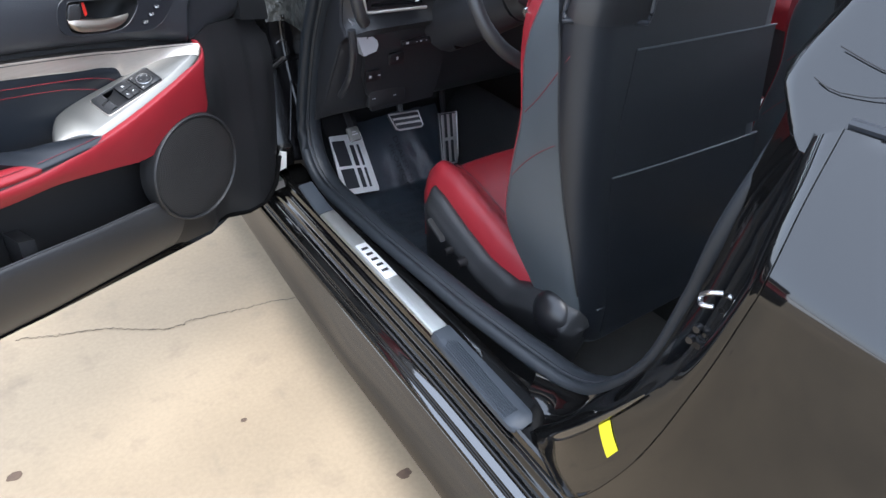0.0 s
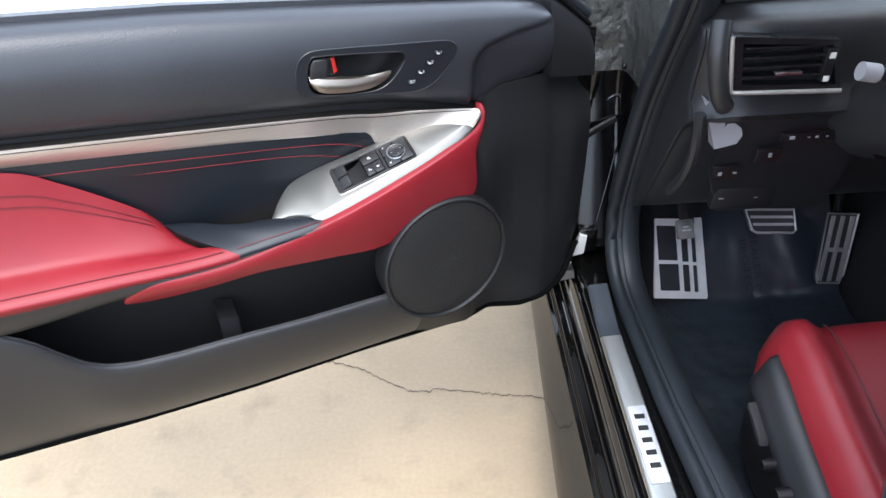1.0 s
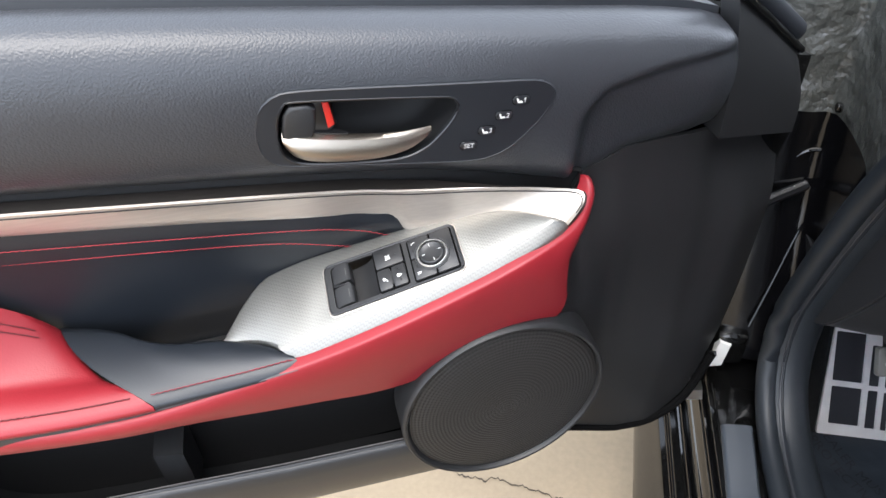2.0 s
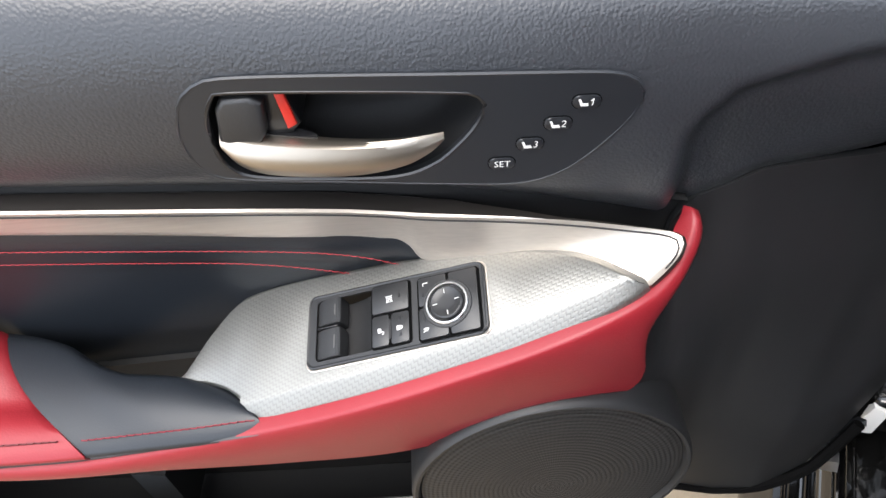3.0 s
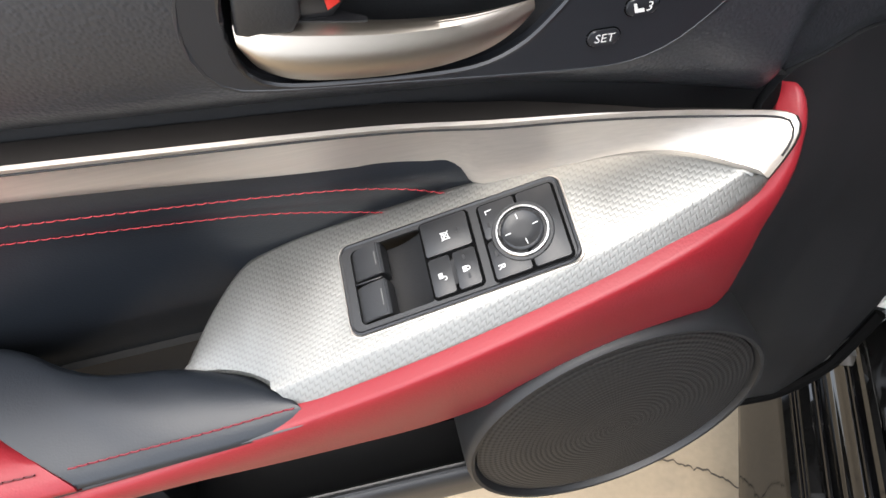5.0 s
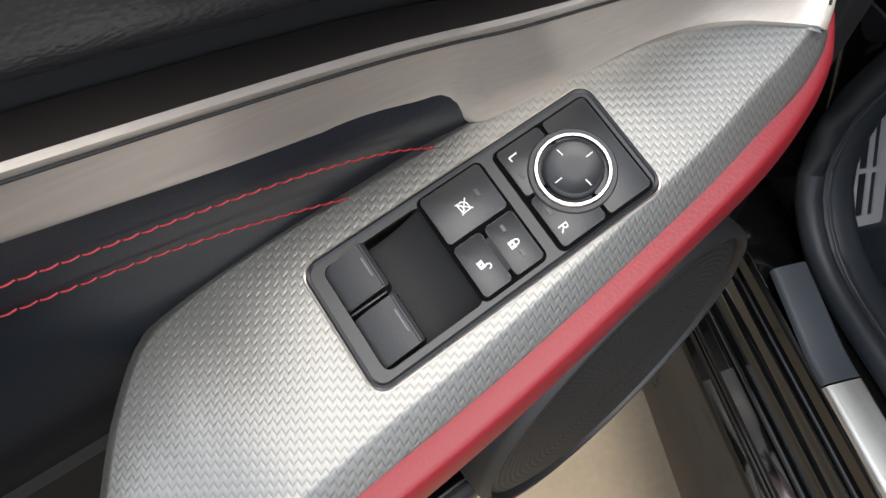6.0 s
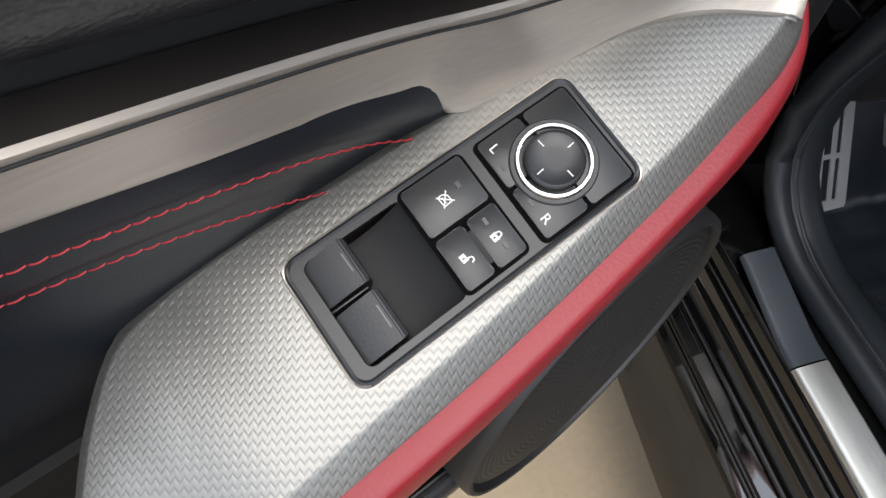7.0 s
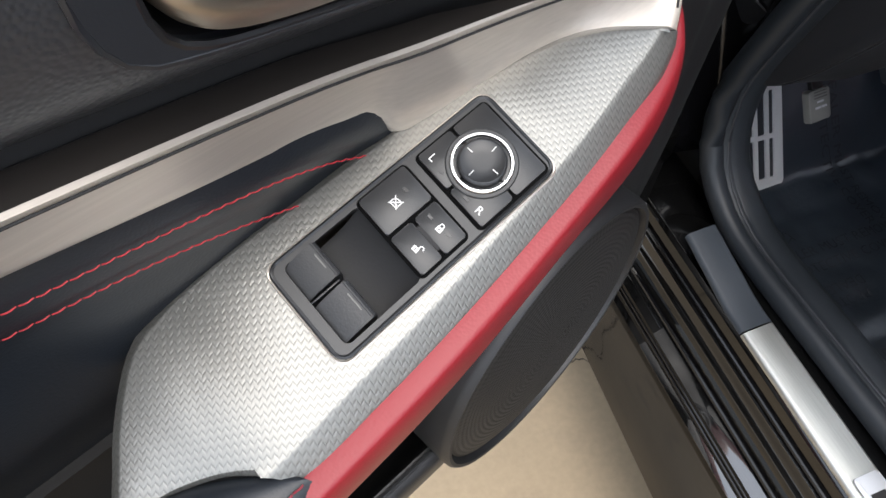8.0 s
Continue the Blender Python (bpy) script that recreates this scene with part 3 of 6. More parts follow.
def build_shell():
    """Hinge pillar, wing, roof, floor and the far side, which close the cabin."""
    # front jamb between seal and hinges
    rows = []
    for z in np.linspace(0.42, 1.0, 40):
        py = tab(z, (0.42, 0.315), (0.455, 0.366), (0.50, 0.383), (0.56, 0.386), (0.63, 0.370), (0.70, 0.350), (0.76, 0.330), (0.823, 0.307), (0.90, 0.268), (0.975, 0.225), (1.0, 0.21))
        lean = 0.30 * max(0.0, z - 0.79)
        lean += tab(z, (0.44, -0.020), (0.52, 0.008), (0.60, 0.037), (0.66, 0.058), (0.73, 0.076), (0.80, 0.085), (1.0, 0.03))
        prof = [(0.062, py), (0.072, py + 0.016), (0.090, max(py + 0.03, 0.405)), (0.088, 0.424 + lean), (0.055, 0.430 + lean), (0.012, 0.438 + lean), (-0.060, 0.462 + lean), (-0.11, 0.470 + lean)]
        rows.append(curve_points([(x, y, z) for x, y in prof], 28))
    part("front_jamb", slab(rows[:25], (0.0, 0.006, 0)), BLACK, car, "black hinge pillar with its reflections dimmed", 60)
    part("wing_inner", slab(rows[24:], (0.0, 0.006, 0)), SHEET, car, "crumpled shiny dark sheeting inside the wing", 60)
    def back(p):
        """The pillar's pressing leans forward with height."""
        x, y, z = p
        return Vector((x + tab(z, (0.44, -0.028), (0.70, 0.008), (0.78, 0.022)), y + tab(z, (0.44, -0.016), (0.70, 0.068), (0.78, 0.082), (0.90, 0.10)), z + tab(z, (0.44, 0.006), (0.70, -0.040), (0.78, -0.047))))

    ledge = [(0.103, 0.420, 0.775), (0.075, 0.424, 0.774), (0.047, 0.426, 0.770), (0.030, 0.428, 0.748), (0.026, 0.428, 0.722), (0.034, 0.427, 0.690), (0.052, 0.426, 0.672), (0.079, 0.424, 0.657)]
    part("jamb_ridge", tube([back(p) for p in curve_points(ledge, 40)], 0.003, 8), PAINT, car, "bright pressed ridge in the pillar")
    part("jamb_flange", tube([back(p) for p in curve_points([(0.110, 0.415, 0.87), (0.108, 0.416, 0.79), (0.098, 0.418, 0.72), (0.080, 0.420, 0.655), (0.070, 0.420, 0.56), (0.062, 0.420, 0.485)], 30)], 0.0022, 8), BLACK, car, "pressed flange edge of the pillar")
    part("jamb_edge", tube([back(p) for p in curve_points([(0.018, 0.425, 0.82), (0.004, 0.425, 0.72), (0.010, 0.425, 0.60), (0.016, 0.425, 0.52), (0.020, 0.425, 0.47)], 24)], 0.004, 8), PAINT, car, "rounded outer edge of the pillar")
    part("jamb_bolt", box((0.082, 0.502, 0.781), (0.094, 0.514, 0.793), 0.004), PAINT, car, "small round bolt")
    part("door_check", tube([(-0.015, 0.44, 0.660), (0.03, 0.47, 0.671), (0.075, 0.490, 0.683)], 0.007, 8), GLOSSY, car, "black door check arm")
    part("hinge", box((0.0, 0.405, 0.41), (0.045, 0.445, 0.47), 0.008), PAINT, car, "black door hinge")
    # white colour stands in for the highlight on the metal tab
    part("hinge_clip", prism([(-0.008, 0.412, 0.405), (0.016, 0.412, 0.412), (0.020, 0.412, 0.458), (0.003, 0.412, 0.464)], (0, -0.012, 0), 0.003), WHITE, car, "hinge tab in white, standing in for its highlight")
    part("sill_end_clip", prism([(-0.055, 0.36, 0.372), (-0.010, 0.36, 0.380), (-0.014, 0.36, 0.402), (-0.040, 0.36, 0.396)], (0, 0.03, 0), 0.004), CHROME, car, "bright metal clip at the sill's end")
    wing = [[Vector((-0.095 + 0.03 * math.sin((z - 0.2) * 3.4) * -1 + 0.02 * (y - 0.46), y, z)) for z in np.linspace(tab(y, (0.475, 0.34), (0.64, 0.16)), 0.93, 20)] for y in np.linspace(0.475, 1.6, 30)]
    part("front_wing", slab(wing, (0.006, 0, 0)), PAINT, car, "glossy black front wing")
    wide = lambda y: 0.86 - 0.14 * max(0.0, (y - 0.9) / 1.0) ** 2 - 0.10 * max(0.0, (-1.0 - y) / 0.9) ** 2
    arch = lambda y, z0, rise: [Vector((0.76 + wide(y) * s, y, z0 + rise * (1 - abs(s) ** 2.6))) for s in np.linspace(-1, 1, 22)]
    bonnet = [arch(y, 0.905 - 0.16 * ((y - 0.5) / 1.4) ** 2, 0.06) for y in np.linspace(0.53, 1.85, 14)]
    part("bonnet", slab(bonnet, (0, 0, -0.01)), PAINT, car, "glossy black bonnet")
    nose = [[p + Vector((0, 0.10 * math.sin(q * math.pi * 0.6), -0.50 * q)) for p in bonnet[-1]] for q in np.linspace(0.01, 1, 8)]
    part("front_bumper", slab(nose, (0, -0.01, 0)), PAINT, car)
    deck = [arch(y, 0.985 - 0.10 * ((-1.55 - y) / 0.4) ** 2, 0.05) for y in np.linspace(-1.56, -1.93, 8)]
    part("boot_lid", slab(deck, (0, 0, -0.01)), PAINT, car, "glossy black boot lid")
    tail = [[p + Vector((0, -0.06 * math.sin(q * math.pi), -0.60 * q)) for p in deck[-1]] for q in np.linspace(0.01, 1, 8)]
    part("rear_bumper", slab(tail, (0, 0.01, 0)), PAINT, car)
    roof = [[Vector((0.76 + (0.56 + 0.03 * (y + 0.6)) * s, y, 1.31 - 0.10 * (y + 0.6) ** 2 + 0.05 * (1 - abs(s) ** 2.4))) for s in np.linspace(-1, 1, 18)] for y in np.linspace(0.0, -1.15, 12)]
    part("roof", slab(roof, (0, 0, 0.03)), PAINT, car, "black roof with dark lining")
    screen = [[Vector((0.76 + (0.56 + 0.14 * q) * s, 0.0 + 0.56 * q - 0.10 * s * s, 1.30 - 0.34 * q + 0.04 * (1 - s * s))) for s in np.linspace(-1, 1, 16)] for q in np.linspace(0, 1, 8)]
    part("windscreen", slab(screen, (0, 0, 0.005)), GLASS, car, "clear windscreen").visible_shadow = False
    back = [[Vector((0.76 + (0.54 + 0.14 * q) * s, -1.16 - 0.42 * q + 0.05 * s * s, 1.28 - 0.26 * q + 0.04 * (1 - s * s))) for s in np.linspace(-1, 1, 16)] for q in np.linspace(0, 1, 8)]
    part("rear_window", slab(back, (0, 0, 0.005)), GLASS, car, "clear rear window").visible_shadow = False
    far_skin = [[Vector((0.76 + wide(y) + 0.03 * math.sin((z - 0.15) / 0.8 * math.pi), y, z)) for z in np.linspace(0.15, 0.97, 12)] for y in np.linspace(1.6, -1.9, 20)]
    part("far_flank", slab(far_skin, (-0.01, 0, 0)), PAINT, car, "glossy black far flank")
    for sx, dx in ((0.13, 0.10), (1.37, -0.10)):
        pts = [(sx, 0.46, 0.97), (sx + dx * 0.4, 0.22, 1.10), (sx + dx, -0.02, 1.34)]
        part("front_pillar", tube(curve_points(pts, 14), 0.035, 10), PLASTIC, car)
    part("floor_pan", box((0.10, -1.30, 0.14), (1.40, 0.75, 0.17)), CARPET, car, "black carpeted floor")
    part("firewall", slab([[Vector((x, 0.62 + 0.10 * s, 0.17 + 0.75 * s)) for x in np.linspace(0.08, 1.45, 6)] for s in np.linspace(0, 1, 6)], (0, 0.02, 0)), CARPET, car)
    part("rear_bulkhead", slab([[Vector((x, -1.35 - 0.15 * s, 0.17 + 0.8 * s)) for x in np.linspace(0.08, 1.45, 6)] for s in np.linspace(0, 1, 6)], (0, -0.02, 0)), CARPET, car)
    part("tunnel", slab([[Vector((0.80 + 0.13 * math.cos(a), y, 0.17 + 0.26 * math.sin(a))) for a in np.linspace(math.pi, 0, 12)] for y in np.linspace(0.60, -1.3, 6)], (0, 0, 0.01)), CARPET, car)
    far = [[Vector((1.46 + 0.02 * math.sin(z * 5), y, z)) for z in np.linspace(0.17, 0.93, 12)] for y in np.linspace(0.6, -1.4, 10)]
    part("far_side", slab(far, (0.05, 0, 0)), PLASTIC, car, "black inner trim of the far side")
    band = [[Vector((1.44 - 0.03 * math.sin(s * math.pi), y, 0.74 + 0.13 * s)) for s in np.linspace(0, 1, 8)] for y in np.linspace(0.2, -0.9, 10)]
    part("far_door_trim", slab(band, (0.012, 0, 0)), RED, car, "red leather trim of the far door")
    part("rear_trim", slab([[Vector((0.14 + 0.02 * s, y, 0.17 + 0.8 * s)) for s in np.linspace(0, 1, 6)] for y in np.linspace(-0.80, -1.4, 6)], (0.02, 0, 0)), PLASTIC, car)


build_shell()


# ---- the driver's door ----
DOOR = pose(-0.095, 0.305, 0, 0, 0, 23.5)
door = thing("driver_door", DOOR, "open coupe door with black, red and silver inner trim", "car door")


def z_top(x):
    return tab(x, (-1.12, 1.122), (-0.73, 1.073), (-0.55, 1.055), (-0.42, 1.038), (-0.255, 1.015), (-0.1, 0.993), (-0.066, 0.987), (-0.03, 0.979), (-0.008, 0.971), (0.0, 0.963), (0.02, 0.950))


def z_pad(x):
    return tab(x, (-1.12, 0.998), (-0.685, 0.940), (-0.54, 0.921), (-0.416, 0.904), (-0.293, 0.885), (-0.229, 0.870), (-0.178, 0.856), (-0.161, 0.851), (-0.151, 0.849), (-0.145, 0.847), (-0.139, 0.8445), (-0.129, 0.8435), (-0.116, 0.847), (-0.106, 0.854), (-0.096, 0.858), (-0.05, 0.857), (0.0, 0.856), (0.02, 0.852))


SILVER_TOP = [(-1.12, -0.002, 0.988), (-0.90, -0.002, 0.958), (-0.70, -0.002, 0.930), (-0.5, -0.002, 0.902), (-0.41, -0.002, 0.889), (-0.36, -0.002, 0.881), (-0.335, -0.002, 0.876), (-0.322, -0.002, 0.873),
              (-0.300, -0.004, 0.870), (-0.252, -0.007, 0.864), (-0.212, -0.011, 0.8585), (-0.178, -0.0165, 0.8538), (-0.158, -0.0205, 0.8508), (-0.1515, -0.0250, 0.8485), (-0.154, -0.0325, 0.8445), (-0.163, -0.0400, 0.8395), (-0.174, -0.0465, 0.834)]
SILVER_LOW = [(-1.12, 0.005, 0.968), (-0.90, 0.005, 0.937), (-0.70, 0.005, 0.908), (-0.505, 0.005, 0.878), (-0.412, 0.006, 0.860), (-0.368, 0.008, 0.8505), (-0.340, 0.008, 0.8445), (-0.322, 0.008, 0.837),
              (-0.309, 0.003, 0.823), (-0.262, -0.007, 0.826), (-0.226, -0.015, 0.830), (-0.203, -0.028, 0.831), (-0.188, -0.039, 0.830), (-0.184, -0.042, 0.830), (-0.182, -0.044, 0.830), (-0.181, -0.0455, 0.830), (-0.180, -0.047, 0.830)]


def z_silver_low(x):
    return tab(x, *[(p[0], p[2]) for p in SILVER_LOW[:9]])


# the handle's bezel and its recess, as (x, z)
BEZEL_OUT = [(-0.4210, 0.9600), (-0.4150, 0.9760), (-0.4035, 0.9850), (-0.3890, 0.9870), (-0.3448, 0.9823), (-0.2779, 0.9737), (-0.2108, 0.9654), (-0.1935, 0.9618), (-0.1848, 0.9560), (-0.1822, 0.9487), (-0.1857, 0.9385),
             (-0.1975, 0.9242), (-0.2146, 0.9094), (-0.2299, 0.9015), (-0.2502, 0.8990), (-0.2861, 0.9041), (-0.3475, 0.9150), (-0.3985, 0.9245), (-0.4150, 0.9310), (-0.4214, 0.9450)]
BEZEL_IN = [(-0.4050, 0.9640), (-0.3985, 0.9765), (-0.3900, 0.9795), (-0.3337, 0.9722), (-0.2735, 0.9628), (-0.2660, 0.9597), (-0.2627, 0.9529), (-0.2669, 0.9431), (-0.2785, 0.9302), (-0.2936, 0.9189), (-0.3162, 0.9135),
            (-0.3594, 0.9185), (-0.3955, 0.9262), (-0.4065, 0.9395)]


def inside(px, pz, loop):
    hit = False
    for i in range(len(loop)):
        (x1, z1), (x2, z2) = loop[i - 1], loop[i]
        if (z1 > pz) != (z2 > pz) and px < (x2 - x1) * (pz - z1) / (z2 - z1) + x1:
            hit = not hit
    return hit


PAD_S = np.linspace(0, 1, 161)
PAD_Y = np.array([p.y for p in curve_points([(0, 0.008), (0.06, 0.0), (0.15, -0.007), (0.30, -0.0125), (0.48, -0.0145), (0.63, -0.0132), (0.77, -0.0085), (0.88, -0.001), (0.945, 0.008), (0.98, 0.020), (1.0, 0.038)], 161)])
PAD_Y = np.interp(PAD_S, [p.x for p in curve_points([(0, 0), (0.06, 0), (0.15, 0), (0.30, 0), (0.48, 0), (0.63, 0), (0.77, 0), (0.88, 0), (0.945, 0), (0.98, 0), (1.0, 0)], 161)], PAD_Y)


def pad_y(x, z):
    """Depth of the upper pad: rounded crest, flat face, and the scooped hollow at its front."""
    top, low = z_top(x), z_pad(x)
    s = (z - low) / (top - low)
    y = float(np.interp(s, PAD_S, PAD_Y))
    # hollow: inside an arc ahead of the memory keys
    arc = tab(x, (-0.165, 0.88), (-0.158, 0.925), (-0.131, 0.948), (-0.08, 0.958), (0.0, 0.962)) if x > -0.165 else -1
    depth = min(max((arc - z) / 0.014, 0.0), 1.0) * min(max((x + 0.160) / 0.016, 0.0), 1.0)
    y += tab(x, (-0.30, 0.0), (-0.20, -0.006), (-0.155, -0.010), (-0.138, -0.020), (-0.11, -0.018), (-0.05, -0.010), (0.0, 0.0)) * max(0.0, 1 - s / 0.45) ** 2
    return y + depth * depth * (3 - 2 * depth) * (0.006 + 0.20 * max(0.0, arc - z)) + max(0.0, x + 0.02) * 0.15


def build_door_shell():
    low = lambda x: tab(x, (-1.15, 0.417), (-0.98, 0.402), (-0.55, 0.353), (-0.14, 0.318), (-0.05, 0.345), (0.02, 0.365), (0.08, 0.375), (0.12, 0.41))
    xs = np.linspace(-1.15, 0.125, 40)
    rows = []
    for x in xs:
        b, t = low(x), z_top(x) - 0.012 if x < 0.0 else 0.955 - 0.2 * x
        rows.append([Vector((x, 0.095 + 0.055 * math.sin((z - b) / (t - b) * math.pi * 0.9) ** 0.6 if 0 < (z - b) < (t - b) * 0.99 else (x, 0.095, z)[1], z)) for z in np.linspace(b, t, 16)])
    part("outer_skin", slab(rows, (0, 0.02, 0)), PAINT, door, "glossy black outer door skin")
    frame_rows = []
    for x in np.linspace(-1.14, 0.112, 40):
        b = low(x) + 0.006
        frame_rows.append([Vector((x, 0.030, max(tab(x, (-1.15, 0.49), (-0.77, 0.455), (-0.11, 0.395), (0.0, 0.375), (0.06, 0.40), (0.12, 0.47)), b + 0.01))), Vector((x, 0.06, b + 0.02)), Vector((x, 0.092, b)), Vector((x, 0.105, b))])
    part("door_edge", slab(frame_rows, (0, 0.004, 0.006)), RUBBER, door, "matt black lower door edge and seal")
    frame = []
    for x in np.linspace(-1.14, 0.115, 30):
        b, t = low(x) + 0.03, (z_top(x) - 0.03 if x < 0 else 0.93 - 0.2 * x)
        frame.append([Vector((x, 0.045, z)) for z in np.linspace(b, t, 8)])
    part("inner_frame", slab(frame, (0, 0.05, 0)), PAINT, door, "black inner door frame")
    part("edge_seal", tube([(x, 0.088, low(x) + 0.004) for x in np.linspace(-1.13, -0.08, 30)], 0.007, 8), RUBBER, door, "black rubber seal along the door's lower edge")


build_door_shell()


def build_upper_pad():
    xs = np.concatenate([np.linspace(-1.12, -0.45, 60), np.linspace(-0.445, 0.0, 92)])
    bm = bmesh.new()
    cols = []
    for x in xs:
        lo, hi = z_pad(x), z_top(x)
        cols.append([bm.verts.new((x, pad_y(x, z), z)) for z in np.linspace(lo, hi, 44)])
    hole = [(p.x, p.y) for p in curve_points(BEZEL_IN, 40, True)]
    grown = [(x + (x + 0.335) * 0.05, z + (z - 0.945) * 0.12) for x, z in hole]
    for i in range(len(cols) - 1):
        for j in range(43):
            c = (cols[i][j].co + cols[i + 1][j + 1].co) / 2
            if not inside(c.x, c.z, grown):
                bm.faces.new((cols[i][j], cols[i][j + 1], cols[i + 1][j + 1], cols[i + 1][j]))
    loose = [v for v in bm.verts if not v.link_faces]
    bmesh.ops.delete(bm, geom=loose, context="VERTS")
    # a return behind the lower, upper and front edges
    rim = [e for e in bm.edges if len(e.link_faces) == 1]
    ext = bmesh.ops.extrude_edge_only(bm, edges=rim)
    for v in [g for g in ext["geom"] if isinstance(g, bmesh.types.BMVert)]:
        v.co.y += 0.028
    part("upper_pad", bm, LEATHER, door, "black grained leather upper door pad", 60)
    # window slot seal along the top
    part("window_seal", slab([[Vector((x, 0.034, z_top(x) - 0.004)), Vector((x, 0.036, z_top(x) + 0.006)), Vector((x, 0.060, z_top(x) + 0.004)), Vector((x, 0.075, z_top(x) - 0.004))] for x in np.linspace(-1.12, -0.01, 40)], (0, 0, -0.01)), RUBBER, door, "black window slot seal")
    # groove between pad and silver strip, the gap's shade painted in near-black
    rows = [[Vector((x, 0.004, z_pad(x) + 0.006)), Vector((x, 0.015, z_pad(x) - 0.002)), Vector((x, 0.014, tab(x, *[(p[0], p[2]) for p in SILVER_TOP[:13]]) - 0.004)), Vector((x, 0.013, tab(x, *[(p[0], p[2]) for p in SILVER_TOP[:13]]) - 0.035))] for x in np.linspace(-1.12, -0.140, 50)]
    part("groove", slab(rows, (0, 0.01, 0)), DARK, door, "near-black backing with painted shade above the silver strip")


build_upper_pad()


def build_silver_strip():
    pairs = [(*a, *b) for a, b in zip(SILVER_TOP, SILVER_LOW)]
    n = 260
    both = curve_points(pairs, n)
    crest, low = [Vector(p[:3]) for p in both], [Vector(p[3:]) for p in both]
    away = [tuple(tab(i / (n - 1), (0.0, v[0]), (0.66, v[1]), (0.76, v[2]), (0.83, v[3]), (0.90, v[4]), (1.0, v[5])) for v in
            ((0, 0, 0.003, 0.009, 0.008, 0.0005), (0.013, 0.015, 0.015, 0.012, 0.002, -0.0005), (0.003, 0.003, 0.003, 0.002, -0.001, -0.001))) for i in range(n)]
    rows = []
    for i, (a, b) in enumerate(zip(crest, low)):
        s = i / (n - 1)
        w = Vector(away[i])
        wide = (a - b).length
        row = [a + w * 1.15 + Vector((0, 0.001, -0.003)), a + w, a + w * 0.5 + Vector((0, 0, 0.0004)), a + w * 0.15 + Vector((0, -0.0002, 0.0005)), a]
        for k in range(1, 10):
            near = min(0.0034 / wide, 0.5)
            t = near * k / 3 if k < 4 else near + (1 - near) * (k - 3) / 6
            dish = math.sin(min(t, 1) * math.pi) * tab(s, (0, -0.003), (0.35, -0.003), (0.6, 0.0005), (0.75, 0.0018), (1.0, 0.001))
            row.append(a.lerp(b, t) + Vector((0, dish, -dish * 0.2)))
        rows.append(row)
    part("silver_strip", slab([r[3:] for r in rows], (0, 0.0025, -0.0035)), SILVER, door, "brushed champagne-silver trim strip")
    part("strip_back", slab([r[:4] for r in rows], (0, 0.0004, -0.0012)), STRIPBACK, door, "dark brown back edge of the strip")
    line = []
    for i in range(n - 3):
        r0, r1, r2 = rows[max(i - 1, 0)], rows[i], rows[i + 1]
        up = (r2[7] - r0[7]).cross(r1[8] - r1[6]).normalized()
        up = up if up.y - up.z < 0 else -up
        line.append(r1[7] + up * 0.0003)
    part("strip_groove", tube(line, 0.0006, 6), DARK, door, "thin dark line along the strip")


build_silver_strip()


def build_insert():
    rows = []
    for x in np.linspace(-1.12, -0.285, 60):
        zt = z_silver_low(x) if x < -0.312 else 0.8235
        zt += 0.003
        zb = 0.745
        row = []
        for k in range(16):
            t = k / 15
            z = zt + (zb - zt) * t
            y = 0.008 + 0.005 * min(t * 6, 1) + 0.020 * max(0, t - 0.28) ** 1.0
            if t < 0.30:
                y -= 0.004 * math.sin(t / 0.30 * math.pi)
            row.append(Vector((x, y, z)))
        row += [Vector((x, 0.034, 0.725)), Vector((x, 0.036, 0.705)), Vector((x, 0.038, 0.690))]
        rows.append(row)
    part("door_insert", slab(rows, (0, 0.008, 0)), INSERT, door, "navy-black leather insert with two red seams")
    for depth, keys in ((0.0078, [(-1.10, 0.941), (-0.90, 0.9155), (-0.7354, 0.8935), (-0.6716, 0.8845), (-0.595, 0.873), (-0.514, 0.8606), (-0.4418, 0.8493), (-0.3875, 0.8392), (-0.355, 0.8298), (-0.335, 0.8205), (-0.312, 0.808)]),
                        (0.0118, [(-1.10, 0.930), (-0.90, 0.903), (-0.7416, 0.878), (-0.677, 0.8685), (-0.6003, 0.857), (-0.5252, 0.8462), (-0.4499, 0.8342), (-0.4127, 0.8256), (-0.376, 0.8135), (-0.358, 0.806)])):
        keys = [(x, depth, z) for x, z in keys]
        line = curve_points(keys, 60)
        seam_stitches([p + Vector((0, -0.0005, 0)) for p in line], THREAD, door, "red_stitching", r=0.00036)


build_insert()


# ---- armrest ----
def plate(x, y, h=0.0):
    """A point on the sloping plane of the switch plate, h above it."""
    n = Vector((-0.265, -0.27, 1)).normalized()
    return Vector((x, y, 0.904 + 0.265 * x + 0.27 * y)) + n * h


PLATE_OUT = [(-0.5000, -0.0310), (-0.4900, -0.0130), (-0.4755, 0.0040), (-0.4575, 0.0185), (-0.4380, 0.0228), (-0.4040, 0.0225), (-0.3580, 0.0172), (-0.3060, 0.0108), (-0.2620, 0.0000), (-0.2430, -0.0045), (-0.2220, -0.0125), (-0.2035, -0.0235),
             (-0.1890, -0.0360), (-0.1790, -0.0455), (-0.1780, -0.0510), (-0.1900, -0.0570), (-0.2100, -0.0625), (-0.2470, -0.0680), (-0.3000, -0.0713), (-0.3560, -0.0735), (-0.3970, -0.0735), (-0.4370, -0.0730), (-0.4445, -0.0620), (-0.4570, -0.0490), (-0.4740, -0.0400)]


PANEL = [(-0.3945, -0.0008), (-0.3955, -0.0500), (-0.2735, -0.0558), (-0.2728, -0.0097)]


